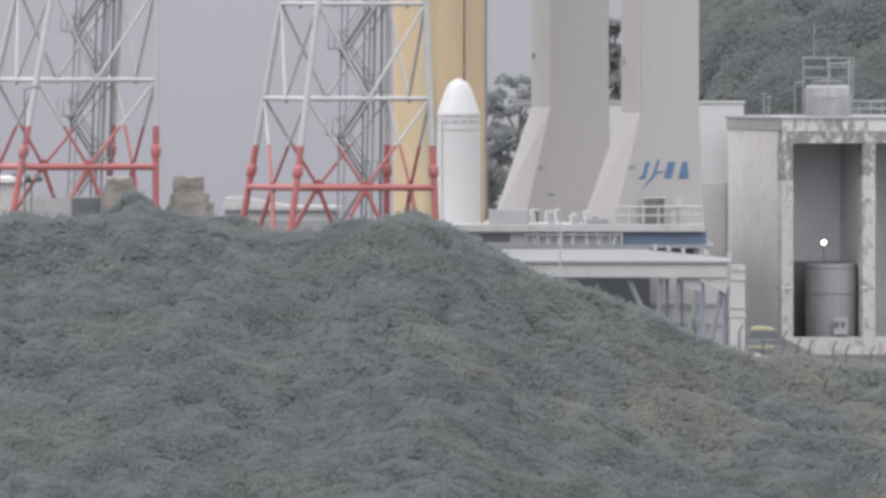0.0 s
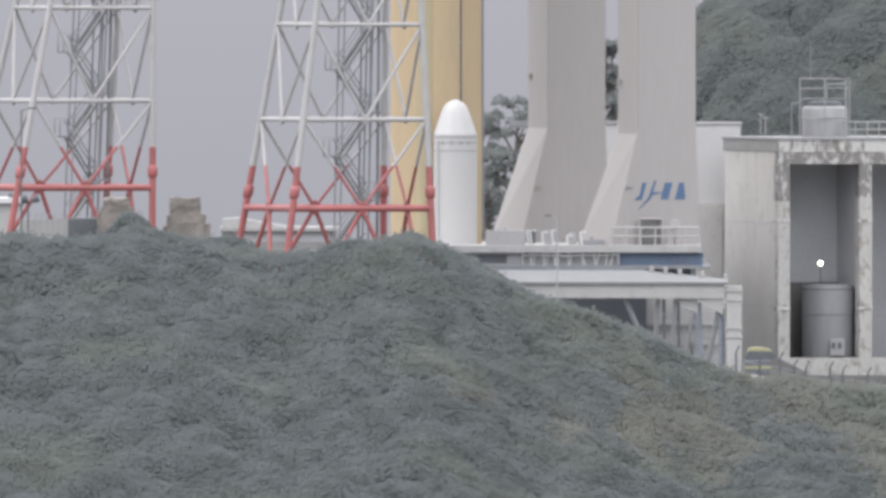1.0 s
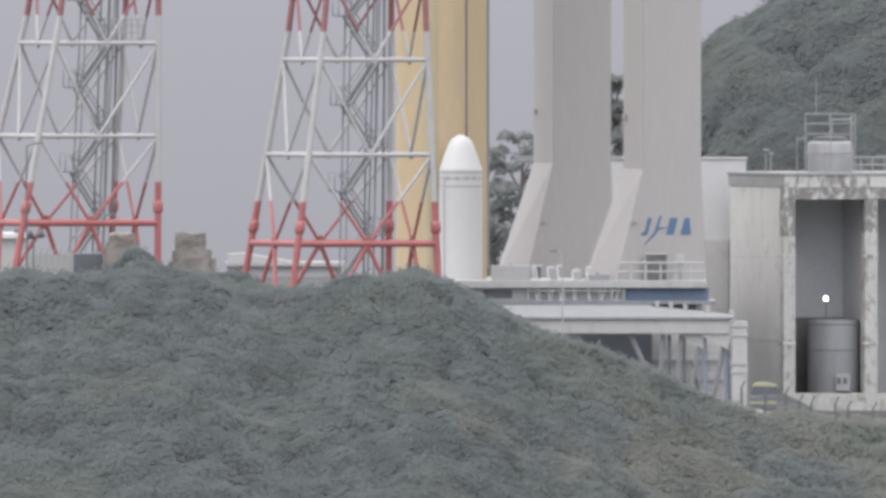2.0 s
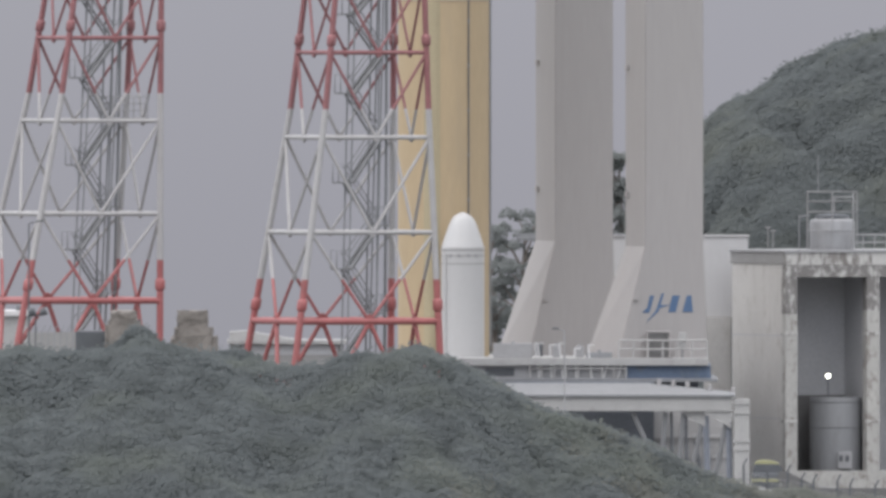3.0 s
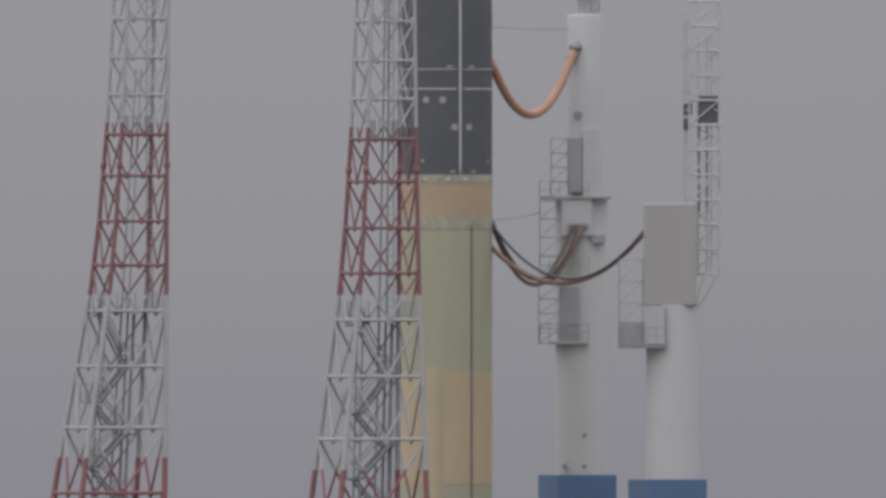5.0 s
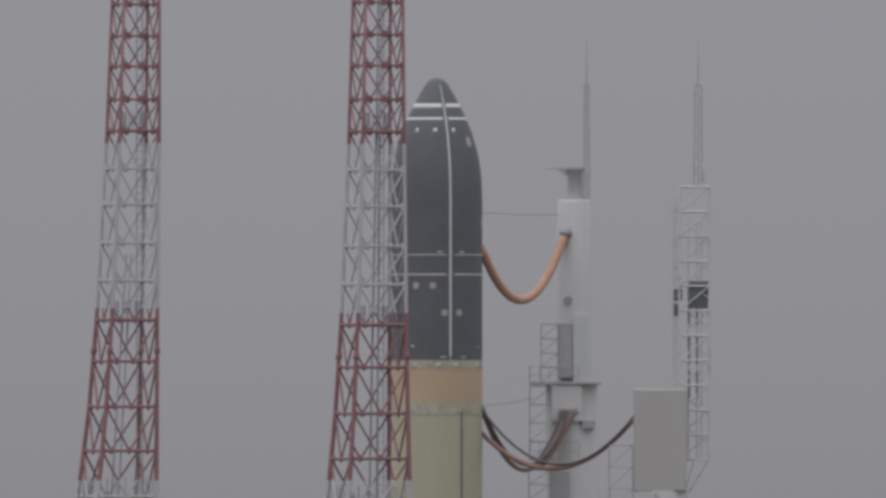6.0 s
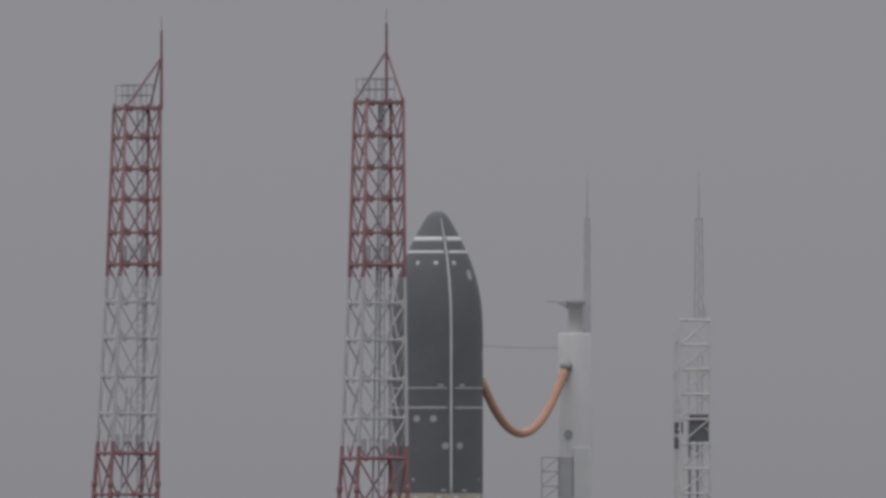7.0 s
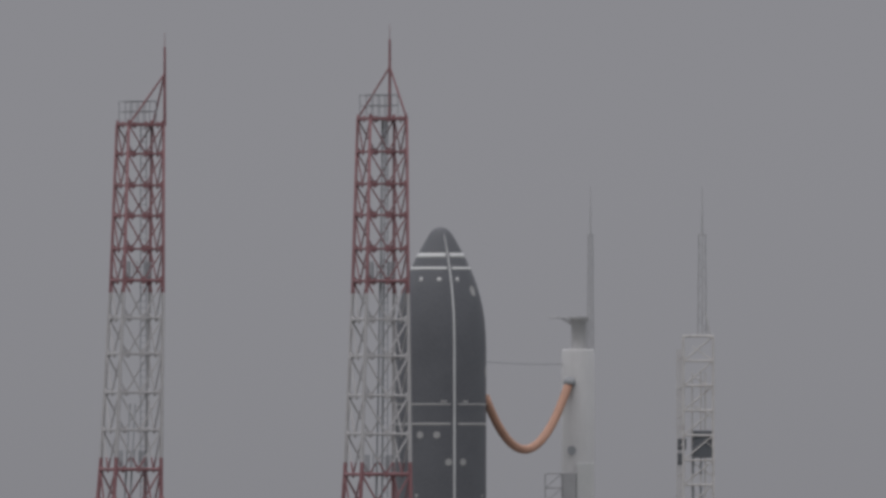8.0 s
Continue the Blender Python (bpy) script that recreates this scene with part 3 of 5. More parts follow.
    for ox, r, top in ((0.55, 0.06, TOP), (1.2, 0.05, TOP), (1.75, 0.09, stair_top)):
        bm = bmesh.new()
        hs = [FOOT, 12, 24, stair_top, 48, 64.3]
        tube(bm, [axis(a) + Vector((ox * steps(a, [(0, 1.0), (37, 0.62), (64, 0.25)]), 0.2, 0)) for a in hs if a <= top + 0.1], r, 6)
        part("riser_pipe", bm, GALV, tw, "grey vertical cable riser")
    if gallery:
        # a railed gallery on the tower's third beams
        h = LEVELS[2] + 0.1
        o = (corner(1, h) + corner(2, h)) / 2
        bm = bmesh.new()
        box(bm, (o.x - 2.3, o.y - 1.3, h), (o.x - 0.1, o.y + 1.3, h + 0.08))
        floor_plate = part("side_gallery", bm, MASTGREY, tw, "grey railed gallery")
        for gy2 in (-1.25, 1.25):
            for k in range(6):
                bm = bmesh.new()
                bar(bm, (o.x - 2.25 + k * 0.42, o.y + gy2, h), (o.x - 2.25 + k * 0.42, o.y + gy2, h + 1.3), 0.04, 5)
                part("rail_post", bm, MASTGREY, floor_plate)
            for k in (0.5, 0.9, 1.3):
                bm = bmesh.new()
                bar(bm, (o.x - 2.25, o.y + gy2, h + k), (o.x - 0.15, o.y + gy2, h + k), 0.035, 5)
                part("guard_rail", bm, MASTGREY, floor_plate)
    # ladder in the upper half
    bm = bmesh.new()
    for yy in (-0.05, 0.30):
        bar(bm, (yy, -0.1, stair_top), (yy, -0.1, TOP), 0.03, 4)
    h = stair_top + 0.4
    while h < TOP:
        bar(bm, (-0.05, -0.1, h), (0.30, -0.1, h), 0.018, 4)
        h += 0.4
    part("ladder", bm, GALV, tw)
    for h in (stair_top, LEVELS[11], LEVELS[16]):
        bm = bmesh.new()
        s = steps(h, HALF)
        o = (corner(0, h) + corner(2, h)) / 2
        s *= 0.95 if h == stair_top else 0.55
        box(bm, (o.x - s * 0.95, o.y - s * 0.95, h - 0.05), (o.x + s * 0.95, o.y + s * 0.95, h + 0.06))
        deck = part("platform", bm, GALV, tw, "grey grating platform")
        for i in range(7):
            for j in range(7):
                if i in (0, 6) or j in (0, 6):
                    px, py = o.x + s * (i / 3 - 1) * 0.93, o.y + s * (j / 3 - 1) * 0.93
                    bm = bmesh.new()
                    bar(bm, (px, py, h), (px, py, h + 1.1), 0.025, 4)
                    part("rail_post", bm, GALV, deck)
    # top deck, rail and rod
    bm = bmesh.new()
    box(bm, (-1.15, -1.15, TOP - 0.08), (1.15, 1.15, TOP + 0.1))
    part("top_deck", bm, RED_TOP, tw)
    for h in (TOP + 0.75, TOP + 1.35):
        bm = bmesh.new()
        tube(bm, [(-1, -1, h), (0.6, -1, h), (0.6, 1, h), (-1, 1, h), (-1, -1, h)], 0.03, 5)
        part("guard_rail", bm, GALV, tw)
    for i in range(5):
        for yy in (-1, 1):
            bm = bmesh.new()
            bar(bm, (-1 + 0.4 * i, yy, TOP), (-1 + 0.4 * i, yy, TOP + 1.35), 0.025, 4)
            part("rail_post", bm, GALV, tw)
    mx, my = mast_corner
    bm = bmesh.new()
    bar(bm, (mx, my, TOP), (mx, my, TOP + 4.5), 0.10, 8, 0.07)
    bar(bm, (mx, my, TOP + 4.5), (mx, my, TOP + 5.35), 0.022, 6, 0.012)
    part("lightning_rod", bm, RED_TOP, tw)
    for sx, sy in stays:
        bm = bmesh.new()
        bar(bm, (sx, sy, TOP), (mx, my, TOP + 2.95), 0.06, 6)
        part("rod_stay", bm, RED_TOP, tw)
    return tw


lattice_tower("tall red and white lattice lightning tower beside the rocket", -3.54, -20, -1.42, 2.23, (0.57, 0.35), ((-1.1, 1.1), (1.1, -1.1)))
lattice_tower("red and white lattice lightning tower with an outer rod", -17.61, 47, -0.799, 4.24, (1.1, -1.05), ((-1.1, -1.1), (1.1, 1.1)), LEFT_SLIM, 34.88, 64.17, 0.6, True)

# ---- the rocket ----
RX = -0.226
rocket = thing("rocket", "orange foam rocket with a black payload fairing, on the launch pad", "rocket", RX, 0, 0)
RAD = 2.6


def shell(name, zs, material, label, r=RAD):
    bm = bmesh.new()
    lathe(bm, [(r, z) for z in zs], 96)
    return part(name, bm, material, rocket, label)


shell("lower_tank", [-0.065, 20.42], FOAM, "orange foam tank")
shell("foam_band", [20.42, 23.29], FOAMGREEN, "green tinted foam band", RAD + 0.004)
shell("mid_tank", [23.29, 29.65], FOAM_MID, "orange foam tank")
shell("upper_tank", [29.65, 37.74], FOAMGREEN, "green tinted foam tank", RAD + 0.004)
shell("tank_ring", [37.74, 38.00, 38.26, 38.44], RINGGREY, "rough pale grey tank ring", RAD + 0.03)
shell("interstage", [38.44, 40.36], FOAMDARK, "dark orange interstage")
shell("joint_ring", [40.34, 40.84], RINGGREY, "dull grey joint ring", RAD + 0.02)
for ang in (-118, -88, -66, -30):
    bm = bmesh.new()
    a = radians(ang)
    c = Vector((math.cos(a), math.sin(a), 0)) * (RAD + 0.02)
    box(bm, (c.x - 0.14, c.y - 0.05, 40.52), (c.x + 0.14, c.y + 0.05, 40.66), bevel=0.02)
    part("clamp", bm, LINE, rocket, "pale clamp on the joint ring")
for h in (20.42, 23.16):
    bm = bmesh.new()
    lathe(bm, [(RAD + 0.002, h - 0.05), (RAD + 0.022, h - 0.03), (RAD + 0.022, h + 0.03), (RAD + 0.002, h + 0.05)], 96)
    part("weld_ring", bm, FOAMDARK, rocket)
# cable tunnels and feed line down the tank
for ang, r, lo, hi, m, name in ((-57, 0.05, 8.06, 37.81, DARK, "cable_tunnel"), (-105, 0.75, -0.065, 29.84, FOAMPALE, "feed_line"), (2, 0.10, 0.806, 21.55, GALV, "side_duct")):
    bm = bmesh.new()
    a = radians(ang)
    c = Vector((math.cos(a), math.sin(a), 0)) * (RAD + r * (0.35 if r < 0.2 else -0.8))
    bar(bm, c + Vector((0, 0, lo)), c + Vector((0, 0, hi)), r, 16)
    bar(bm, c + Vector((0, 0, hi)), c * (0.985 if r < 0.2 else 0.8) + Vector((0, 0, hi + 0.5)), r, 16, r * 0.3)
    part(name, bm, m, rocket)
    h = lo + 1
    while h < hi and r < 0.2:
        bm = bmesh.new()
        box(bm, (c.x - 0.075, c.y - 0.075, h), (c.x + 0.075, c.y + 0.075, h + 0.12), bevel=0.02)
        part("clamp", bm, GALV, rocket)
        h += 2.55
# fairing
FB, FT = 40.84, 56.98
NOSE = [(0, 0.0), (0.03, 0.18), (0.1, 0.36), (0.3, 0.58), (0.6, 0.77), (0.95, 0.97), (1.4, 1.22), (1.85, 1.45), (2.3, 1.66), (2.85, 1.90), (3.4, 2.09), (4.0, 2.26), (4.6, 2.40), (5.3, 2.51), (6.1, 2.57), (7.0, 2.6)]


def fair(z):
    return steps(FT - z, NOSE)


bm = bmesh.new()
lathe(bm, [(RAD, FB), (RAD, FB + 4), (RAD, FT - 7.0)] + [(r, FT - d) for d, r in NOSE[:-1][::-1]], 96)
fairing = part("fairing", bm, BLACK, rocket, "black payload fairing with pale stripes")


def on_fairing(name, z0, z1, a0, a1, material, label="", proud=0.012, nz=1, na=8):
    """A thin raised strip on the fairing's skin between two heights and two bearings."""
    bm = bmesh.new()
    rows = []
    for i in range(nz + 1):
        z = z0 + (z1 - z0) * i / nz
        rows.append([(bm.verts.new((math.cos(t) * (fair(z) + proud), math.sin(t) * (fair(z) + proud), z)), bm.verts.new((math.cos(t) * (fair(z) - 0.03), math.sin(t) * (fair(z) - 0.03), z))) for t in [radians(a0 + (a1 - a0) * k / na) for k in range(na + 1)]])
    for r0, r1 in zip(rows, rows[1:]):
        for p, q, u, v in zip(r0, r0[1:], r1, r1[1:]):
            bm.faces.new((p[0], q[0], v[0], u[0])).smooth = True
            bm.faces.new((p[1], u[1], v[1], q[1]))
    for row in (rows[0], rows[-1]):
        for p, q in zip(row, row[1:]):
            bm.faces.new((p[0], p[1], q[1], q[0]))
    for k in (0, -1):
        for r0, r1 in zip(rows, rows[1:]):
            bm.faces.new((r0[k][0], r1[k][0], r1[k][1], r0[k][1]))
    return part(name, bm, material, fairing, label)


SEAM = -72.5
for a in (SEAM, SEAM + 180):
    on_fairing("seam", FB, FT - 0.04, a - 1.4, a + 1.4, LINE, "pale joint strip", nz=40, na=3)
for v, t in ((55.35, 0.14), (54.61, 0.085), (46.84, 0.05), (45.71, 0.07)):
    for a in (SEAM, SEAM + 180):
        on_fairing("stripe", v - t, v + t, a + 5, a + 175, LINE if v > FB + 12 else VENTGREY, "pale band", nz=2, na=40)
for v, a, w, h in ((53.97, -125, 0.10, 0.12), (53.97, -92.5, 0.12, 0.11), (53.97, -61, 0.10, 0.12), (47.00, -86, 0.17, 0.06), (47.00, -57, 0.17, 0.06),
                   (41.61, -122, 0.09, 0.09), (41.61, -25, 0.08, 0.09), (41.00, -82, 0.16, 0.06), (41.00, -54, 0.16, 0.06)):
    d = math.degrees(w / fair(v))
    on_fairing("plate", v - h, v + h, a - d, a + d, LINE if v > FB + 12 else VENTGREY, "small pale plate", nz=2, na=2)
for v, a, w, h in ((45.10, -117, 0.2, 0.2), (45.10, -95, 0.2, 0.2), (43.55, -80, 0.2, 0.2), (43.55, -60.5, 0.2, 0.2), (53.32, -33, 0.22, 0.3), (48.71, -8, 0.25, 0.3)):
    bm = bmesh.new()
    ring, back = [], []
    for k in range(20):
        t = 2 * math.pi * k / 20
        z = v + h * math.sin(t)
        b = radians(a) + w * math.cos(t) / fair(v)
        ring.append(bm.verts.new((math.cos(b) * (fair(z) + 0.015), math.sin(b) * (fair(z) + 0.015), z)))
        back.append(bm.verts.new((math.cos(b) * (fair(z) - 0.03), math.sin(b) * (fair(z) - 0.03), z)))
    bm.faces.new(ring)
    for k in range(20):
        bm.faces.new((ring[k], back[k], back[(k + 1) % 20], ring[(k + 1) % 20]))
    part("vent", bm, VENTGREY, fairing, "round grey vent cover")
# booster
booster = thing("solid_booster", "white solid rocket booster with a rounded nose, beside the orange tank", "rocket booster", 0.871, -3.75, 0)
BR = 1.235
bm = bmesh.new()
b0, b1 = 6.32, 8.42
lathe(bm, [(BR, -0.065), (BR, b0)], 64)
part("casing", bm, SRBWHITE, booster)
bm = bmesh.new()
lathe(bm, [(BR, b0), (BR + 0.015, b0 + 0.03), (BR - 0.03, b0 + 0.15), (0.98, b0 + 0.85), (0.80, b0 + 1.35), (0.66, b0 + 1.66), (0.5, b0 + 1.87), (0.33, b1 - 0.12), (0.16, b1 - 0.03), (0.0, b1)], 64)
part("nose_cone", bm, SRBWHITE, booster)
bm = bmesh.new()
for h in (6.26, 5.94, 5.48):
    lathe(bm, [(BR, h - 0.03), (BR + 0.02, h - 0.02), (BR + 0.02, h + 0.02), (BR, h + 0.03)], 64)
part("band", bm, VENTGREY, booster, "grey joint bands")
for a in (-125, -100, -75, -52):
    bm = bmesh.new()
    t = radians(a)
    c = Vector((math.cos(t), math.sin(t), 0)) * BR
    bar(bm, c * 0.97 + Vector((0, 0, 5.94)), c * 1.02 + Vector((0, 0, 5.94)), 0.11, 10)
    part("fitting", bm, MASTGREY, booster)
bm = bmesh.new()
bar(bm, (-1.0, -0.8, -0.000), (-1.0, -0.8, 6.06), 0.09, 8)
part("cable_duct", bm, SRBWHITE, booster)

# ---- umbilical masts on their columns ----
def flared_column(label, x, y, top, foot, u0):
    col = thing("mast_column", label, "column", x, y, 0, SITE, group="umbilical mast columns")
    s = 1.745
    knee, blue = u0, top - 2.1
    bm = bmesh.new()
    lo = [(-s - 1.65, -s), (s + 0.28, -s), (s + 0.28, s), (-s - 2.4, s)]
    mid = [(-s, -s), (s, -s), (s, s), (-s, s)]
    rings = []
    for poly, z in ((lo, foot), (mid, knee), (mid, blue)):
        rings.append([bm.verts.new((a, b, z)) for a, b in poly])
    for r0, r1 in zip(rings, rings[1:]):
        for k in range(4):
            bm.faces.new((r0[k], r0[(k + 1) % 4], r1[(k + 1) % 4], r1[k]))
    bm.faces.new(rings[0][::-1])
    bm.faces.new(rings[-1])
    bmesh.ops.bevel(bm, geom=[e for e in bm.edges if abs(e.verts[0].co.z - e.verts[1].co.z) > 1], offset=0.03, segments=2, affect="EDGES")
    part("shaft", bm, COLUMN, col)
    bm = bmesh.new()
    box(bm, (-s - 0.02, -s - 0.02, blue), (s + 0.02, s + 0.02, top), bevel=0.03)
    part("blue_collar", bm, BLUE, col, "dark blue painted collar")
    bm = bmesh.new()
    for h in (knee + 0.2, (knee + blue) / 2):
        box(bm, (-s - 0.2, s - 0.7, h + 2.6), (-s, s - 0.4, h + 2.9), bevel=0.02)
    box(bm, (-s - 0.75, -s - 0.12, foot + 3.3), (-s - 0.45, -s + 0.1, foot + 3.6), bevel=0.02)
    part("lug", bm, COLUMN, col)
    return col


flared_column("tall grey column with a flared foot and a blue collar", 7.26, 8, 23.70, -0.010, 6.72)
flared_column("tall grey column with a blue emblem, flared foot and blue collar", 12.36, -6, 23.46, 0.120, 6.49)

# emblem in plain blue shapes on the front of the second column
emblem = thing("emblem", "dark blue slanted emblem shapes painted on the grey column", "emblem", 12.36, -6, 0, SITE)
ez, ex = 2.70, -2.08
for pts in ([(0.10, 0.02), (0.52, 0.02), (0.80, 1.0), (0.56, 1.0), (0.40, 0.3)], [(0.30, -0.58), (1.04, 0.1), (1.36, 1.12), (1.24, 1.12), (0.9, 0.16)], [(1.06, 0.28), (1.72, 0.46), (1.16, 0.46)],
            [(1.60, 0.05), (2.02, 0.05), (2.26, 1.0), (1.84, 1.0)], [(2.40, 0.05), (3.0, 0.05), (2.92, 1.0), (2.66, 1.0)]):
    bm = bmesh.new()
    prism(bm, [(ex + a * 1.06, ez + b) for a, b in pts], -1.775, -1.742)
    part("emblem_shape", bm, BLUE, emblem)


def railing(bm, pts, h=1.1, n=6, r=0.03, rails=(1.0, 0.5)):
    """A handrail along corner points."""
    for p, q in zip(pts, pts[1:]):
        p, q = Vector(p), Vector(q)
        for k in rails:
            bar(bm, p + Vector((0, 0, h * k)), q + Vector((0, 0, h * k)), r, 4)
        for i in range(n + 1):
            c = p.lerp(q, i / n)
            bar(bm, c, c + Vector((0, 0, h)), r, 4)


def cage(bm, lo, hi, r=0.05, nx=3, nz=4):
    """An open frame of posts, beams and diagonals."""
    for x in (lo[0], hi[0]):
        for y in (lo[1], hi[1]):
            bar(bm, (x, y, lo[2]), (x, y, hi[2]), r, 5)
    for k in range(nz + 1):
        z = lo[2] + (hi[2] - lo[2]) * k / nz
        for y in (lo[1], hi[1]):
            bar(bm, (lo[0], y, z), (hi[0], y, z), r * 0.8, 4)
            if k < nz:
                z2 = z + (hi[2] - lo[2]) / nz
                bar(bm, (lo[0], y, z), (hi[0], y, z2) if k % 2 else (hi[0], y, z2), r * 0.6, 4)
        for x in (lo[0], hi[0]):
            bar(bm, (x, lo[1], z), (x, hi[1], z), r * 0.8, 4)


def mast_rod(parent, x, y, z0, z1, z2, w):
    """A slim three-legged lattice rod with a needle."""
    bm = bmesh.new()
    for dx, dy in ((-w, 0.1), (w, 0.1), (0, -w)):
        bar(bm, (x + dx, y + dy, z0), (x + dx * 0.75, y + dy, z1), 0.035, 5)
    k = z0
    while k < z1 - 0.5:
        bar(bm, (x - w, y, k), (x + w, y, k + 0.45), 0.02, 4)
        bar(bm, (x + w, y, k + 0.45), (x - w, y, k + 0.9), 0.02, 4)
        k += 0.9
    bar(bm, (x - w, y, z1), (x + w, y, z1), 0.03, 4)
    part("rod_lattice", bm, MASTGREY, parent)
    bm = bmesh.new()
    bar(bm, (x, y, z1 - 0.1), (x, y, z1 + (z2 - z1) * 0.5), 0.06, 6, 0.04)
    bar(bm, (x, y, z1 + (z2 - z1) * 0.5), (x, y, z2), 0.03, 6, 0.012)
    part("needle", bm, MASTGREY, parent)


M1X, M1Y = 7.50, 8.0
mast = thing("umbilical_mast", "white tubular umbilical mast with galleries, on a grey column", "umbilical mast", M1X, M1Y, 0, group="umbilical masts")
bm = bmesh.new()
lathe(bm, [(1.48, 23.70), (1.48, 39.45)], 48)
part("lower_tube", bm, TUBEWHITE, mast)
bm = bmesh.new()
lathe(bm, [(0.95, 39.45), (0.95, 49.96), (0.88, 50.06), (0, 50.07)], 40, cx=0.14)
part("upper_tube", bm, MASTWHITE, mast)
bm = bmesh.new()
lathe(bm, [(0.42, 50.06), (0.42, 51.68), (0.55, 51.74), (0.55, 51.93)], 24, cx=0.18)
part("cap", bm, MASTWHITE, mast)
bm = bmesh.new()
prism(bm, [(-0.25, 51.42), (-1.0, 51.87), (-1.0, 51.93), (-0.2, 51.74)], -0.12, 0.12)
bar(bm, (-1.5, 0, 51.87), (-0.3, 0, 51.87), 0.04, 5)
part("bracket", bm, MASTGREY, mast)
mast_rod(mast, 0.85, 0, 50.06, 56.62, 59.37, 0.16)
for lo, hi, m, name in (((-1.15, -1.7, 37.38), (0.58, -0.9, 39.45), TUBEWHITE, "service_box"), ((-0.75, -1.35, 39.87), (0.02, -0.5, 42.98), MASTGREY, "service_box"),
                        ((0.05, -1.25, 39.58), (1.05, -0.6, 43.53), LINE, "white_cabinet"), ((-1.25, -1.75, 31.30), (-0.15, -0.6, 34.47), MASTGREY, "service_box"),
                        ((0.6, -1.6, 36.96), (1.35, -0.8, 37.44), MASTGREY, "hose_shelf"), ((-0.75, -1.95, 37.83), (0.35, -1.7, 38.09), GALV, "hose_plate"),
                        ((-1.9, -1.85, 31.17), (0.4, 0.8, 31.33), MASTGREY, "gallery_floor"), ((-2.4, -1.8, 39.48), (1.7, 1.2, 39.64), MASTGREY, "gallery_floor")):
    bm = bmesh.new()
    box(bm, (lo[0], lo[1], min(lo[2], hi[2])), (hi[0], hi[1], max(lo[2], hi[2])), bevel=0.03)
    part(name, bm, m, mast)
for lo, hi in (((-2.45, -1.7, 31.23), (-1.25, 0.6, 34.60)), ((-2.4, -1.7, 35.18), (-1.15, 0.6, 39.39)), ((-1.75, -1.2, 39.64), (-0.78, 0.5, 42.94))):
    bm = bmesh.new()
    cage(bm, lo, hi, 0.035, nz=4)
    part("gallery_frame", bm, MASTGREY, mast)
for v0 in (31.33, 35.18, 39.51):
    bm = bmesh.new()
    railing(bm, [(-2.4, 0.7, v0), (-2.4, -1.8, v0), (0.4, -1.8, v0)], 1.0, 5, 0.022)
    part("gallery_rail", bm, MASTGREY, mast)
for v, dx in ((25.96, 0.15), (24.18, 0.15), (24.18, -1.0), (44.27, -0.22)):
    bm = bmesh.new()
    bar(bm, (dx, -1.55 if v < 40 else -0.95, v), (dx, -1.2 if v < 40 else -0.5, v), 0.13 if v < 40 else 0.26, 12)
    part("port", bm, GALV, mast)

M2X, M2Y = 12.65, -6.0
mast2 = thing("umbilical_mast", "white tubular umbilical mast with a side lattice frame", "umbilical mast", M2X, M2Y, 0, group="umbilical masts")
bm = bmesh.new()
lathe(bm, [(1.5, 23.46), (1.5, 33.41)], 48)
part("lower_tube", bm, TUBEWHITE, mast2)
bm = bmesh.new()
box(bm, (-1.66, -1.4, 33.34), (1.35, 1.4, 39.20), bevel=0.12)
part("head_housing", bm, COLUMN, mast2)
for lo, hi, m, name in (((-1.5, -1.75, 31.15), (-0.45, -1.2, 33.34), MASTWHITE, "white_cabinet"), ((-2.95, -1.2, 31.12), (-1.6, -0.4, 32.44), MASTGREY, "service_box"),
                        ((-3.1, -1.8, 30.93), (-0.4, 0.6, 31.12), GALV, "gallery_floor"),
                        ((1.5, -0.6, 43.77), (2.7, 0.3, 45.32), DARK, "control_box"), ((0.62, -0.4, 44.23), (1.12, 0.2, 44.87), DARK, "control_box"), ((0.62, -0.4, 43.36), (1.02, 0.2, 44.03), DARK, "control_box")):
    bm = bmesh.new()
    box(bm, (lo[0], lo[1], min(lo[2], hi[2])), (hi[0], hi[1], max(lo[2], hi[2])), bevel=0.03)
    part(name, bm, m, mast2)
bm = bmesh.new()
cage(bm, (-3.05, -1.2, 31.03), (-1.7, 0.4, 35.98), 0.035, nz=4)
part("gallery_frame", bm, MASTGREY, mast2)
bm = bmesh.new()
bar(bm, (-3.05, -1.25, 31.03), (-3.05, -1.25, 33.54), 0.07, 5)
railing(bm, [(-3.05, 0.5, 31.12), (-3.05, -1.75, 31.12), (-0.4, -1.75, 31.12)], 1.0, 5, 0.022)
part("gallery_rail", bm, MASTGREY, mast2)
bm = bmesh.new()
cage(bm, (0.95, -0.7, 35.15), (2.65, 0.7, 50.70), 0.075, nz=11)
for dx in (1.45, 1.95, 2.2):
    bar(bm, (dx, -0.3, 35.15), (dx, -0.3, 48.67), 0.05, 5)
for a, b in (((0.95, -0.7), (0.9, -0.9)), ((1.8, -0.7), (1.3, -0.9)), ((2.65, -0.7), (1.5, -0.6)), ((2.65, 0.7), (1.5, 0.5))):
    bar(bm, (*a, 35.21), (*b, 33.34), 0.06, 5)
for dx in (0.62, 0.78):
    bar(bm, (dx, -0.2, 35.47), (dx, -0.2, 49.96), 0.045, 5)
for k in range(9):
    h = 36.11 + k * 1.65
    bar(bm, (0.62, -0.2, h), (0.95, -0.7, h + 0.2), 0.035, 4)
    bar(bm, (2.65, -0.7, h), (1.45, -0.3, h + 0.8), 0.035, 4)
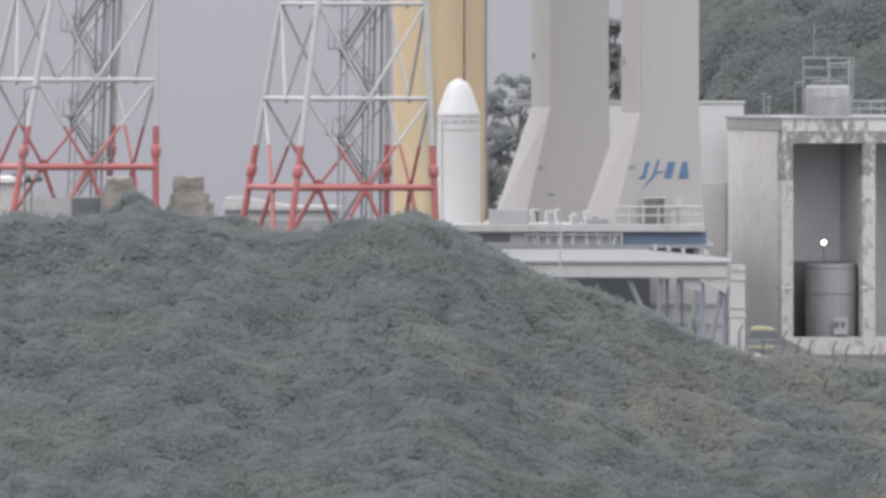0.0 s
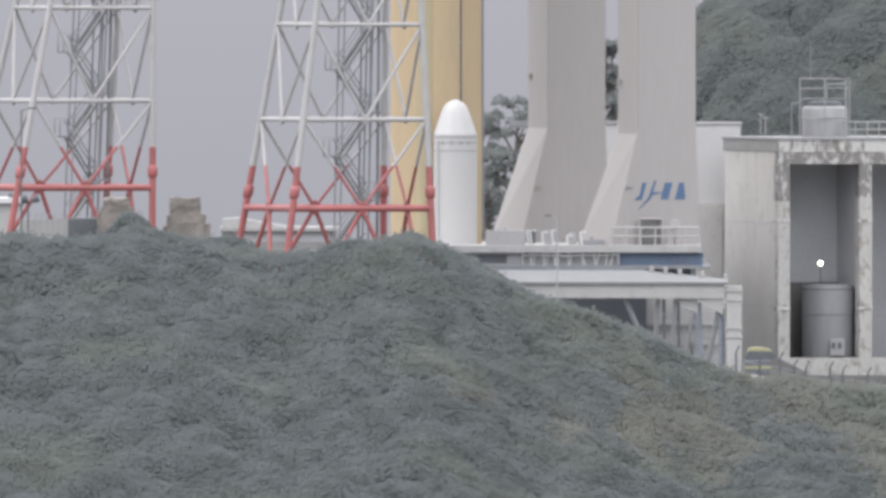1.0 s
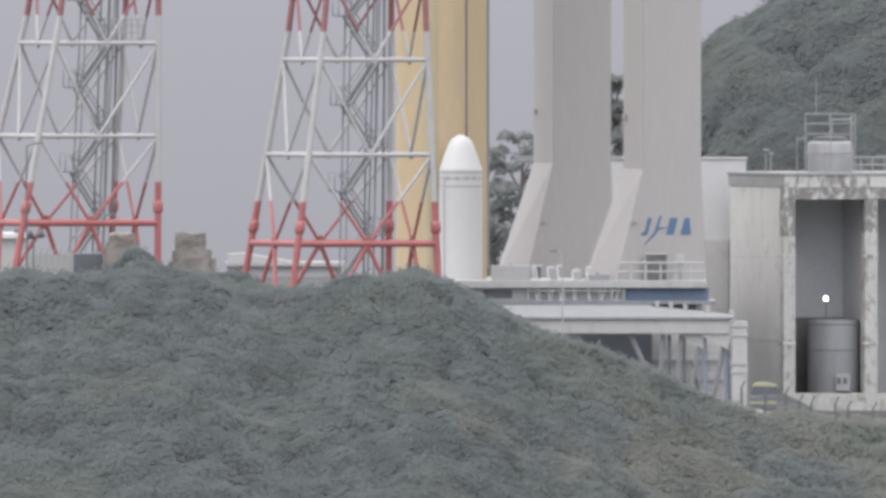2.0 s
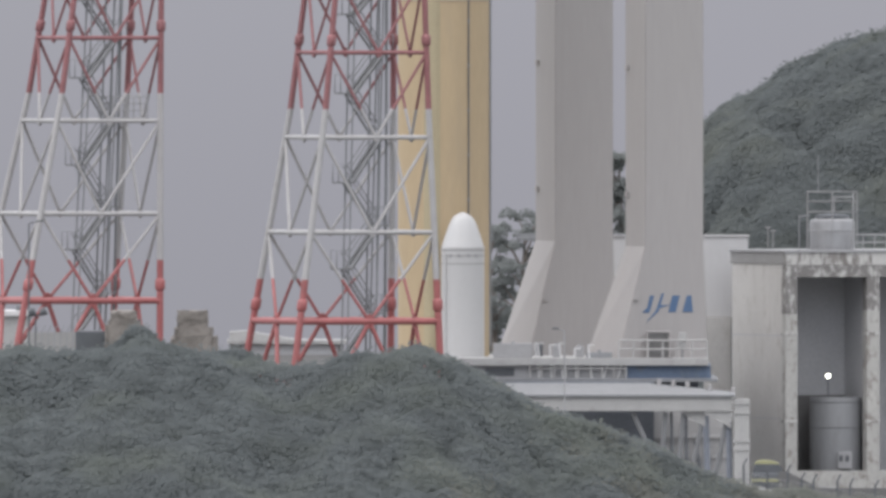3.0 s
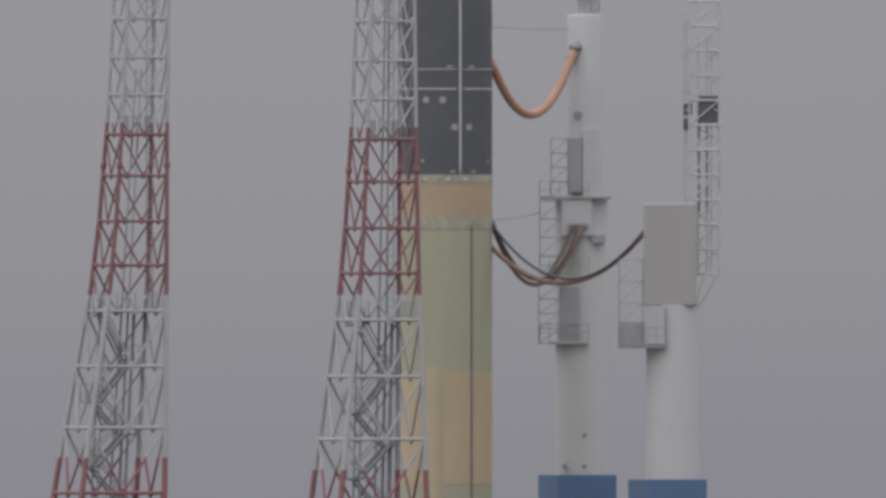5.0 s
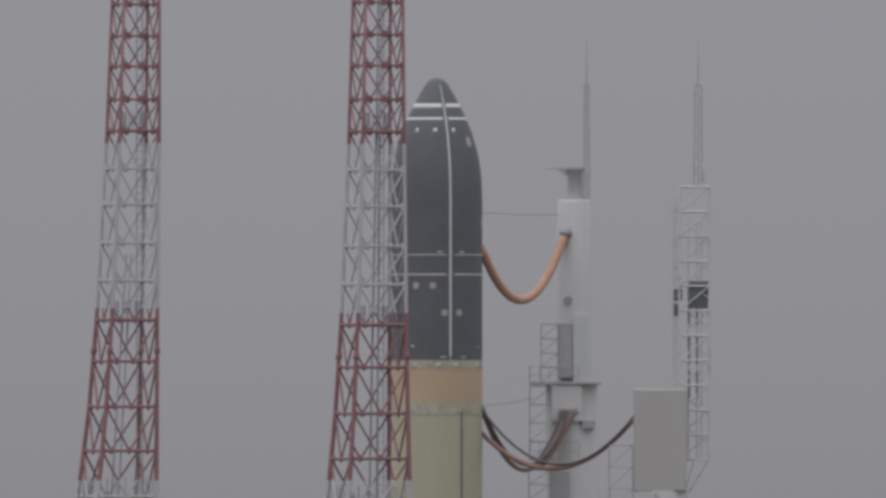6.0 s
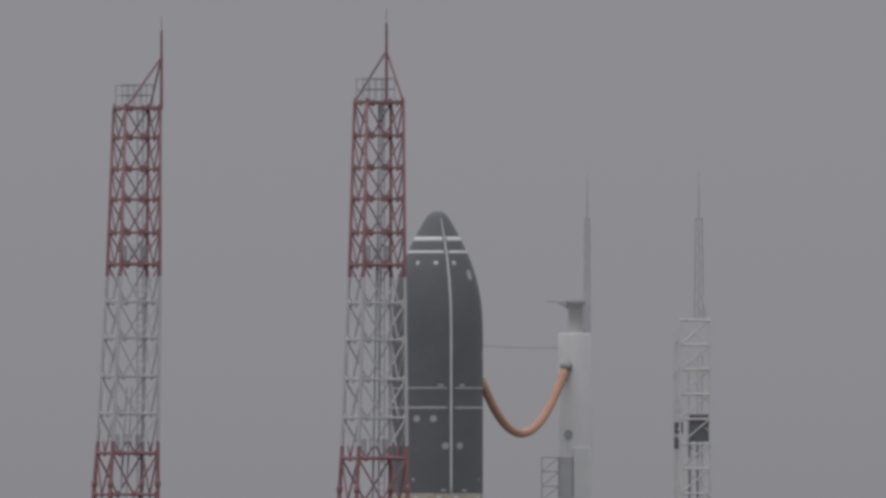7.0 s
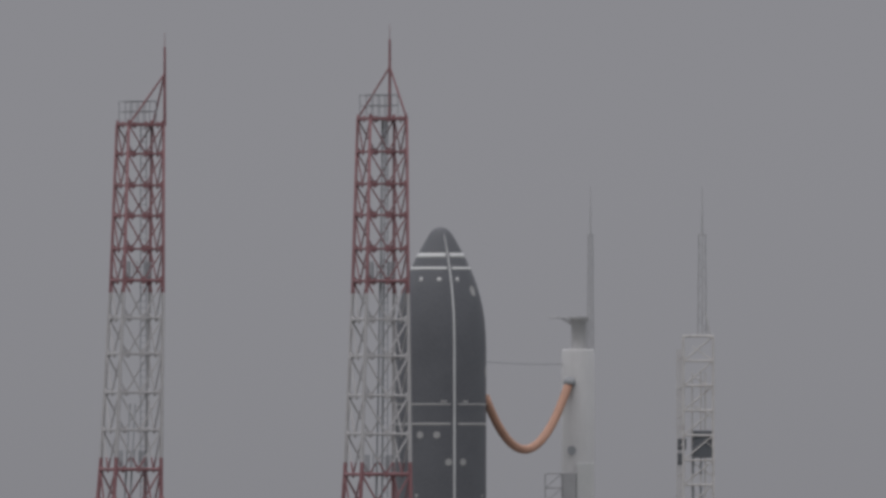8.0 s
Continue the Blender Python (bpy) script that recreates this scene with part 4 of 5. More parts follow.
part("side_lattice", bm, BROWNWHITE, mast2)
for dx in (1.5, 1.95):
    for v in (42.87, 40.62, 38.69):
        bm = bmesh.new()
        bar(bm, (dx, -0.45, v), (dx, -0.45, v + 1.6), 0.085, 6)
        part("cable", bm, STAIR, mast2)
mast_rod(mast2, 2.02, 0, 50.70, 56.49, 59.23, 0.24)
bm = bmesh.new()
bar(bm, (2.2, -0.1, 52.05), (2.5, -0.1, 50.70), 0.05, 5)
part("stay", bm, MASTWHITE, mast2)

# hoses
for name, label, p, q, low, r, m in (
        ("air_duct", "thick orange air duct sagging from the black fairing to the mast", (2.32, 0.3, 47.29), (7.11, 7.1, 48.11), 3.39, 0.25, ORANGE),
        ("fuel_hose", "brown fuel hose sagging from the tank to the mast", (2.32, 0.2, 38.16), (7.24, 6.2, 37.96), 3.48, 0.13, HOSE),
        ("fuel_hose", "black fuel hose sagging from the tank to the mast", (2.35, 0.0, 38.26), (7.43, 6.15, 37.96), 3.23, 0.10, BLACKHOSE),
        ("fuel_hose", "long brown fuel hose sagging from the tank to the far mast", (2.32, -0.2, 36.71), (11.04, -6.2, 37.53), 2.45, 0.14, HOSE),
        ("fuel_hose", "long black fuel hose sagging from the tank to the far mast", (2.32, -0.4, 38.06), (11.04, -6.3, 37.66), 2.97, 0.08, BLACKHOSE),
        ("guy_wire", "thin grey wire strung from the fairing to the mast", (2.35, 0.1, 49.29), (6.86, 7.9, 49.22), 0.065, 0.022, GALV),
        ("guy_wire", "thin grey wire strung from the tank to the mast", (2.35, 0.1, 38.26), (5.21, 6.6, 38.73), 0.097, 0.025, GALV)):
    bm = bmesh.new()
    tube(bm, sag(p, q, low, bow=0.0), r, 10)
    solid(name, bm, m, label, "hose" if "wire" not in name else "wire", group="umbilical hoses")
bm = bmesh.new()
lathe(bm, [(0.34, -0.14), (0.36, -0.1), (0.36, 0.1), (0.30, 0.16), (0.2, 0.3), (0, 0.34)], 20)
collar = solid("duct_collar", bm, GALV, "grey metal collar where the orange duct enters the mast", "collar", 7.15, 7.1, 48.18)
for k, dx in enumerate((0.0, 0.22, 0.44)):
    bm = bmesh.new()
    tube(bm, sag((5.36 + dx, 4.4 + k * 0.05, 34.85), (7.05 + dx, 6.15, 37.92), 0.35, 14), 0.15, 8)
    solid("riser_hose", bm, BLACKHOSE if k < 2 else HOSE, "thick dark hose rising to the mast's plate", "hose", group="umbilical hoses")

# ---- paved yard ----
bm = bmesh.new()
box(bm, (7.2, -36, -8.2), (60, 75, -7.55), bevel=0.05)
solid("pavement", bm, TARMAC, "pale grey concrete paving of the yard", "pavement", kind="structure")
bm = bmesh.new()
box(bm, (-60, -34, -8.2), (7.1, 85, -7.55), bevel=0.05)
solid("pavement_upper", bm, TARMAC, "pale grey concrete paving round the towers", "pavement", kind="structure")

bm = bmesh.new()
box(bm, (19.0, -60, -9.6), (60, -36.01, -7.6), bevel=0.05)
solid("kerb_wall", bm, GREYWALL, "grey concrete terrace edge above the scrub", "wall", kind="structure")

# ---- launch deck ----
deck = thing("launch_deck", "pale launch deck with a blue painted side below the columns", "launch deck", 0, 0, 0)
# the side's slot is a solid plate, its inner shade only dark colour
for lo, hi, m, name, lab in (((-4.63, -10.4, 0.158), (14.85, 12.5, -0.260), DECK, "deck_slab", ""), ((10.10, -10.0, -0.260), (14.98, 11.5, -1.000), BLUEFADED, "blue_side", "dark blue side panel"),
                             ((-1.0, -10.0, -0.260), (10.10, 11.5, -1.000), MASTGREY, "grey_side", "pale grey steel side"), ((2.15, -10.04, -0.42), (3.8, -9.9, -0.86), DARK, "opening_plate", "dark plate standing for a shaded opening in the deck's side"), ((0.514, -10.8, -1.000), (15.37, 11.8, -1.19), GALV, "pipe_tray", "")):
    bm = bmesh.new()
    box(bm, (lo[0], lo[1], hi[2]), (hi[0], hi[1], lo[2]), bevel=0.02)
    part(name, bm, m, deck, lab)
bm = bmesh.new()
box(bm, (-4.2, -8.5, -7.6), (14.3, 11, -1.19), bevel=0.05)
part("pedestal", bm, BLUEGREY, deck, "dark steel pedestal")
for i in range(9):
    bm = bmesh.new()
    x = 10.15 + i * 0.55
    box(bm, (x, -10.06, -0.935), (x + 0.08, -10.0, -0.292))
    part("rib", bm, BLUEFADED, deck)
for x0, x1, y, h, n in ((4.69, 10.16, -10.3, 1.05, 8), (9.74, 14.76, -9.6, 1.0, 6)):
    bm = bmesh.new()
    base = -0.968 if y < -10 else 0.158
    railing(bm, [(x0, y, base), (x1, y, base)], h, n, 0.05)
    part("deck_rail", bm, DECK, deck)
for x, lean, h in ((5.21, -0.25, 2.0), (5.37, -0.25, 2.0), (5.92, -0.1, 1.9), (6.56, -0.2, 2.0), (7.33, -0.1, 1.7), (8.23, -0.25, 1.9), (8.87, 0.3, 1.0), (9.68, 0.3, 1.1)):
    bm = bmesh.new()
    bar(bm, (x, -10.15, -1.000), (x + lean, -10.15, -1.000 + h), 0.06, 6)
    bar(bm, (x + lean, -10.15, -1.000 + h), (x + lean + 0.35, -10.15, -1.000 + h), 0.04, 5)
    part("hose_support", bm, PANEL, deck, "white pipe support")
for x0, x1, z0, z1, m in ((4.95, 5.43, 0.254, 0.929, DARK), (5.98, 6.46, 0.190, 0.865, MASTGREY), (7.27, 7.78, 0.190, 0.801, MASTGREY), (2.60, 4.85, 0.158, 0.994, MASTGREY), (7.91, 9.36, 0.158, 0.479, GALV)):
    bm = bmesh.new()
    box(bm, (x0, -9.2, z0), (x1, -8.4, z1), bevel=0.04)
    bar(bm, ((x0 + x1) / 2, -8.8, z1), ((x0 + x1) / 2, -8.8, z1 + 0.12), 0.12, 8)
    solid("valve_box", bm, m, "small grey valve box on the launch deck", "valve box", group="valve boxes on the deck")
door = thing("access_door", "dark access opening with a white cabinet at the column's foot", "door", 12.47, -9.7, 0, SITE)
bm = bmesh.new()
box(bm, (-0.62, 1.45, 0.190), (0.62, 1.75, 1.57))
part("leaf", bm, GREYWALL, door)
bm = bmesh.new()
for a, b in (((-0.68, 0.190), (-0.68, 1.64)), ((0.68, 0.190), (0.68, 1.64)), ((-0.68, 1.64), (0.68, 1.64))):
    bar(bm, (a[0], 1.44, a[1]), (b[0], 1.44, b[1]), 0.06, 4)
part("door_frame", bm, COLUMN, door)
cab = thing("white_cabinet", "small white electrical cabinet beside the dark opening", "cabinet", 13.37, -9.3, 0.158)
bm = bmesh.new()
box(bm, (-0.22, -0.2, 0.6), (0.22, 0.2, 1.45), bevel=0.03)
part("body", bm, DECK, cab)
bm = bmesh.new()
bar(bm, (0, 0, 0), (0, 0, 0.65), 0.06, 6)
part("post", bm, GALV, cab)

# ---- white service bridge below the deck ----
bridge = thing("service_bridge", "white steel service bridge on braced trestle legs", "bridge", 0, -15, 0)
bm = bmesh.new()
low, mid, high = -2.00, -1.87, -1.23
rib = []
for x, f, h in ((0.513, mid, high), (11.42, mid, high), (16.33, mid, -1.74)):
    rib.append([bm.verts.new(v) for v in ((x, -1.5, low), (x, -1.5, f), (x, 2.2, h), (x, 2.2, low))])
for r0, r1 in zip(rib, rib[1:]):
    for k in range(4):
        bm.faces.new((r0[k], r0[(k + 1) % 4], r1[(k + 1) % 4], r1[k]))
bm.faces.new(rib[0])
bm.faces.new(rib[-1][::-1])
part("roof", bm, STAIR, bridge, "pale sloping top")
bm = bmesh.new()
box(bm, (0.513, -1.35, -2.80), (16.11, 2.2, -2.00), bevel=0.03)
part("girder", bm, DECK, bridge)
for i in range(11):
    bm = bmesh.new()
    x = 3.08 + i * 1.3
    box(bm, (x, -1.40, -2.77), (x + 0.07, -1.35, -2.03))
    part("stiffener", bm, DECK, bridge)
for u, h in ((12.03, -1.33), (12.83, -1.39), (13.64, -1.49), (14.92, -1.62), (16.24, -1.78)):
    bm = bmesh.new()
    box(bm, (u - 0.12, 1.8, h - 0.15), (u + 0.12, 2.1, h + 0.32), bevel=0.03)
    part("bollard", bm, WHITE, bridge)
bm = bmesh.new()
box(bm, (16.27, -1.3, -7.87), (17.13, 0.5, -2.10), bevel=0.03)
for v in (-2.35, -2.90, -4.50, -4.98):
    box(bm, (16.20, -1.36, v - 0.06), (17.20, 0.55, v + 0.06))
part("end_pier", bm, DECK, bridge)
for a, b, w, m in (((12.39, -2.87), (12.06, -5.95), 0.16, STAIR), ((12.71, -2.87), (12.77, -6.27), 0.10, DARK), ((13.41, -2.87), (13.03, -5.95), 0.16, STAIR), ((13.54, -2.87), (13.60, -6.27), 0.10, DARK), ((14.50, -3.22), (13.67, -6.11), 0.16, STAIR),
                   ((14.66, -3.06), (14.82, -6.91), 0.2, BLUEGREY), ((14.57, -3.54), (14.70, -6.27), 0.1, DARK), ((15.82, -3.44), (15.02, -6.27), 0.16, STAIR), ((15.98, -3.38), (16.04, -7.55), 0.2, BLUEGREY), ((14.05, -4.50), (14.63, -6.27), 0.1, DARK), ((10.52, -2.87), (12.22, -5.47), 0.16, STAIR)):
    bm = bmesh.new()
    bar(bm, (a[0], -0.8, a[1]), (b[0], -0.8, b[1] - 1.2), w, 6)
    part("trestle_leg", bm, m, bridge)
bm = bmesh.new()
prism(bm, [(14.63, -2.83), (16.08, -2.83), (16.08, -3.77)], -1.2, -0.6)
prism(bm, [(13.22, -2.83), (14.63, -2.83), (14.63, -3.70)], -1.0, -0.6)
part("gusset", bm, DECK, bridge)
bm = bmesh.new()
box(bm, (11.74, 4, -7.55), (16.17, 4.4, -2.87))
for v in (-4.34, -5.47):
    box(bm, (11.74, 3.9, v - 0.05), (16.17, 4.0, v + 0.05))
solid("wall_lower", bm, PANEL, "pale panel wall under the service bridge", "wall", 0, -15, 0, kind="structure")
bm = bmesh.new()
box(bm, (-2.70, 3.0, -8.83), (11.74, 3.6, -1.17))
solid("wall_base", bm, BLUEGREY, "dark blue grey steel wall below the deck", "wall", 0, -15, 0, kind="structure")

# ---- housing and concrete tank building ----
hous = thing("equipment_housing", "white boxy equipment housing beside the grey column", "housing", 0, 18, 0)
bm = bmesh.new()
box(bm, (8.31, -1.5, 2.27), (17.26, 4, 6.84), bevel=0.04)
part("body", bm, PANEL, hous)
bm = bmesh.new()
box(bm, (8.24, -1.56, 6.84), (17.33, 4.1, 6.94))
part("cap", bm, WHITE, hous)
bm = bmesh.new()
box(bm, (14.73, -1.9, -7.96), (16.29, 3.5, 2.26), bevel=0.03)
box(bm, (16.13, -2.0, -7.96), (16.21, -1.9, 2.20))
part("support", bm, CONC, hous, "plain concrete support")
bm = bmesh.new()
railing(bm, [(3.96, 0, 6.84), (10.25, 0, 6.84)], 0.15, 8, 0.04)
box(bm, (3.96, -0.6, 6.65), (10.25, 3, 6.84))
part("walkway", bm, GALV, hous)

tankhouse = thing("tank_building", "weathered concrete tank building with open bays and peeling paint", "building", 19.34, 5, 0, SITE)
G0 = -7.80
ZR, ZF = 5.38, 4.64
for lo, hi, m, name, lab in (((0.0, 0.5, G0), (0.35, 9.3, ZR), CONC, "side_wall", "pale concrete side wall"),
                             ((0.0, 0.0, G0), (0.72, 0.75, 2.54), PEEL, "pillar", "pillar with peeling white paint"), ((4.93, 0.0, G0), (5.70, 0.75, 2.70), PEEL, "pillar", "pillar with peeling white paint"), ((0.0, 0.0, 2.54), (0.72, 0.75, ZF), BLOTCH, "pillar_head", "blackened pillar head"), ((4.93, 0.0, 2.70), (5.70, 0.75, ZF), BLOTCH, "pillar_head", "blackened pillar head"), ((10.0, 0.0, G0), (10.9, 0.75, ZF), PEEL, "pillar", ""),
                             ((0.0, -0.04, 5.32), (10.9, 0.6, 6.03), STAIN, "fascia", "stained fascia with flaking white paint"), ((0.0, -0.02, ZF), (10.9, 0.6, 5.32), BLOTCH, "lintel", "blackened lintel with flaking paint"),
                             ((-0.12, -0.12, 6.03), (11, 9.5, 6.19), MASTGREY, "roof_slab", ""), ((-0.06, 0.1, 5.38), (0.4, 9.4, 6.03), VENTGREY, "roof_edge", "dull grey roof edge"),
                             ((0.72, 0.05, G0), (10.0, 0.6, -6.44), PEEL, "sill_wall", "low white wall"), ((0.35, 4.6, G0), (10.9, 5.0, ZR), INNER, "back_wall", ""), ((10.5, 0.75, G0), (10.9, 8.9, ZR), CONC, "side_wall", ""),
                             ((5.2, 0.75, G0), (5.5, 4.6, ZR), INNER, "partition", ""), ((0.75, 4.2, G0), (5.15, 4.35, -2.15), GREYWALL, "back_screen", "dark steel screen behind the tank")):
    bm = bmesh.new()
    box(bm, lo, hi, bevel=0.025)
    part(name, bm, m, tankhouse, lab)
for v in (1.31, -3.44):
    bm = bmesh.new()
    box(bm, (-0.015, 0.76, v - 0.04), (0.0, 9.3, v + 0.02))
    part("wall_joint", bm, INNER, tankhouse, "dark joint line")
for v in (1.41, -3.60):
    for a in (0.0, 4.93):
        bm = bmesh.new()
        box(bm, (a - 0.03, -0.03, v - 0.1), (a + 0.74 if a == 0 else a + 0.80, 0.76, v + 0.08), bevel=0.02)
        part("pillar_band", bm, STAIN, tankhouse)
rail_z = 6.19
bm = bmesh.new()
railing(bm, [(4.4, 1.2, rail_z), (10.8, 1.2, rail_z)], 0.85, 9, 0.04)
part("roof_rail", bm, MASTGREY, tankhouse)

vessel = thing("storage_tank", "grey upright steel tank standing in the open bay", "tank", 22.19, 8, 0)
bm = bmesh.new()
t0, t1 = -7.84, -2.27
lathe(bm, [(1.48, t0), (1.48, t1 - 0.04), (1.44, t1), (0.7, t1 + 0.04), (0, t1 + 0.05)], 40)
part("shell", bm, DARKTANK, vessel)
for v in (-2.50, -3.96):
    bm = bmesh.new()
    lathe(bm, [(1.48, v - 0.05), (1.495, v - 0.04), (1.495, v + 0.04), (1.48, v + 0.05)], 40)
    part("hoop", bm, DARKTANK, vessel)
bm = bmesh.new()
box(bm, (0.15, -1.85, -6.32), (0.95, -1.35, -5.35), bevel=0.03)
part("panel", bm, MASTGREY, vessel, "pale control panel")
for dx in (0.32, 0.68):
    bm = bmesh.new()
    box(bm, (dx - 0.1, -1.88, -5.90), (dx + 0.1, -1.84, -5.57))
    part("gauge", bm, DARK, vessel)

lamp = thing("work_lamp", "bright white work lamp on a thin pole above the tank", "lamp", 21.78, 7.5, 0)
bm = bmesh.new()
bar(bm, (0, 0, -2.26), (0, 0, -1.10), 0.03, 6)
part("pole", bm, DARK, lamp)
bm = bmesh.new()
lathe(bm, [(0.0, -1.04 - 0.13), (0.092, -1.04 - 0.092), (0.13, -1.04), (0.092, -1.04 + 0.092), (0.0, -1.04 + 0.13)], 16)
GLOW = bpy.data.materials.new("lamp_glow")
GLOW.use_nodes = True
GLOW.node_tree.nodes["Principled BSDF"].inputs["Emission Color"].default_value = (1, 0.98, 0.85, 1)
GLOW.node_tree.nodes["Principled BSDF"].inputs["Emission Strength"].default_value = 6
part("bulb", bm, GLOW, lamp)

rooftank = thing("roof_tank", "grey round tank with a railed scaffold on the flat roof", "tank", 22.03, 9, 6.16)
bm = bmesh.new()
lathe(bm, [(1.3, 0), (1.3, 1.62), (1.22, 1.75), (1.0, 1.8), (0, 1.84)], 40)
part("shell", bm, STEELTANK, rooftank)
bm = bmesh.new()
lathe(bm, [(1.0, 1.8), (0.98, 2.0), (0.7, 2.06), (0, 2.1)], 32)
part("hatch", bm, DARK, rooftank)
for x in (-1.42, 0, 1.42):
    for y in (-1.4, 1.4):
        bm = bmesh.new()
        bar(bm, (x, y, 0), (x, y, 3.35), 0.035, 6)
        part("scaffold_post", bm, MASTGREY, rooftank)
for h in (1.1, 2.2, 2.8, 3.35):
    bm = bmesh.new()
    tube(bm, [(-1.42, -1.4, h), (1.42, -1.4, h), (1.42, 1.4, h), (-1.42, 1.4, h), (-1.42, -1.4, h)], 0.035, 5)
    part("scaffold_rail", bm, MASTGREY, rooftank)
bm = bmesh.new()
bar(bm, (1.2, -1.5, 0), (1.2, -1.5, 3.3), 0.06, 6)
bar(bm, (0.1, -1.3, 2.2), (0.1, -1.3, 3.1), 0.06, 6)
bar(bm, (0.1, -1.3, 3.05), (1.2, -1.3, 3.05), 0.05, 6)
part("pipe", bm, MASTGREY, rooftank)
bm = bmesh.new()
bar(bm, (-1.9, -0.6, 0), (-1.9, -0.6, 2.0), 0.04, 5)
bar(bm, (-1.9, -0.6, 1.9), (-1.3, -0.6, 2.0), 0.05, 5)
bar(bm, (-0.8, 0, 3.3), (-0.8, 0, 5.4), 0.03, 5)
part("antenna", bm, GALV, rooftank)

# ---- fence, vehicle and lamps in front ----
for x, z, top in ((16.71, -6.94, 1.66), (18.05, -7.32, 1.72), (19.19, -7.48, 1.85), (19.99, -7.64, 1.59), (20.66, -7.80, 1.66), (22.00, -7.96, 1.79), (22.73, -8.09, 1.72), (24.13, -8.22, 1.72), (25.51, -8.35, 1.72)):
    f = thing("fence_post", "dark steel fence post with a bent top", "fence post", x, -35, z, group="fence posts")
    bm = bmesh.new()
    bar(bm, (0, 0, -0.6), (0, 0, top - 0.35), 0.07, 6)
    part("post", bm, DARK, f)
    bm = bmesh.new()
    bar(bm, (0, 0, top - 0.35), (0.2, 0, top), 0.055, 6)
    part("bent_top", bm, DARK, f)
bm = bmesh.new()
for i in range(60):
    x = 16.45 + i * 0.17
    z0 = -7.07 - i * 0.17 * 0.17
    bar(bm, (x, 0, z0 - 0.5), (x + 0.06, 0, z0 + 1.0), 0.012, 4)
for k in range(5):
    bar(bm, (16.45, 0, -7.07 - 0.2 + k * 0.3), (16.45 + 10.2, 0, -7.07 - 1.93 + k * 0.3), 0.016, 4)
solid("fence_mesh", bm, GALV, "thin grey wire fence strung between posts", "fence", 0, -34.95, 0)
van = thing("parked_van", "small dark van with a pale yellow roof behind the fence", "van", 18.17, -25, -7.44)
bm = bmesh.new()
box(bm, (-0.95, -2, 0.35), (0.95, 2, 1.25), bevel=0.12)
part("body", bm, DARK, van)
bm = bmesh.new()
box(bm, (-0.97, -2.03, 0.75), (0.97, 2.03, 0.92))
part("side_stripe", bm, YELLOW, van)
bm = bmesh.new()
prism(bm, [(-0.92, 1.22), (-0.78, 1.76), (0.62, 1.74), (0.93, 1.22)], -1.6, 1.8)
part("windows", bm, DARK, van, "dark window band")
bm = bmesh.new()
prism(bm, [(-0.80, 1.75), (-0.66, 1.90), (-0.35, 1.97), (0.15, 1.93), (0.50, 1.84), (0.64, 1.73)], -1.5, 1.75)
part("roof", bm, YELLOW, van)
for sx in (-0.9, 0.9):
    for sy in (-1.3, 1.3):
        bm = bmesh.new()
        bar(bm, (sx - 0.1, sy, 0.33), (sx + 0.1, sy, 0.33), 0.33, 16)
        part("wheel", bm, DARK, van)
barrier = thing("crash_barrier", "pale sloping crash barrier beside the road", "barrier", 0, -38, 0)
bm = bmesh.new()
a, b = Vector((17.55, 0, -6.94)), Vector((19.78, 0, -7.54))
bar(bm, a, b, 0.1, 4)
part("rail", bm, MASTGREY, barrier)
for k in range(5):
    bm = bmesh.new()
    c = a.lerp(b, k / 4)
    bar(bm, c - Vector((0, 0, 1.6)), c, 0.06, 5)
    part("post", bm, GALV, barrier)
wedge = thing("retaining_wall", "low grey concrete retaining wall along the yard", "wall", 0, -30, 0, kind="structure")
bm = bmesh.new()
box(bm, (19.83, 0, -8.98), (27.34, 0.4, -7.00), bevel=0.03)
prism(bm, [(18.71, -7.70), (18.71, -6.11), (19.10, -6.04), (20.69, -6.81), (20.69, -7.70)], 0.5, 1.0)
part("wall", bm, GREYWALL, wedge)

for x, y, top, foot, arm, lab in ((6.59, -40, 1.96, -4.72, -0.5, "slim grey lamp post in front of the bridge"), (-24.06, 20, 7.61, -7.6, 0.62, "dark lamp post with a short arm beside the tower")):
    sl = thing("street_lamp", lab, "street lamp", x, y, 0, group="lamp posts")
    bm = bmesh.new()
    bar(bm, (0, 0, foot), (0, 0, top), 0.06, 8, 0.04)
    part("pole", bm, DARK if arm > 0 else MASTGREY, sl)
    bm = bmesh.new()
    bar(bm, (0, 0, top), (arm, 0, top + 0.15), 0.035, 6)
    part("arm", bm, DARK if arm > 0 else MASTGREY, sl)
    bm = bmesh.new()
    box(bm, (arm - 0.2, -0.12, top + 0.1), (arm + 0.2, 0.12, top + 0.2), bevel=0.03)
    part("lamp_head", bm, DARK, sl)

# ---- things beside the towers ----
def boulder(label, x, y, z0, w, h, seed):
    bm = bmesh.new()
    r = random.Random(seed)
    for lo, hi in (((-w / 2, -1.2, -1.5), (w / 2, 1.2, h * 0.55)), ((-w * 0.42, -1.0, h * 0.4), (w * 0.36, 1.0, h)), ((-w * 0.6, -0.9, -1.0), (w * 0.62, 0.9, h * 0.3))):
        box(bm, lo, hi)
    bmesh.ops.subdivide_edges(bm, edges=bm.edges[:], cuts=5, use_grid_fill=True)
    for v in bm.verts:
        n = noise.noise_vector(v.co * 1.1 + Vector((seed * 7.3, 0, 0)))
        v.co += n * 0.16 + noise.noise_vector(v.co * 3.1) * 0.07
    solid("concrete_block", bm, ROCK, label, "block", x, y, z0, group="worn blocks")


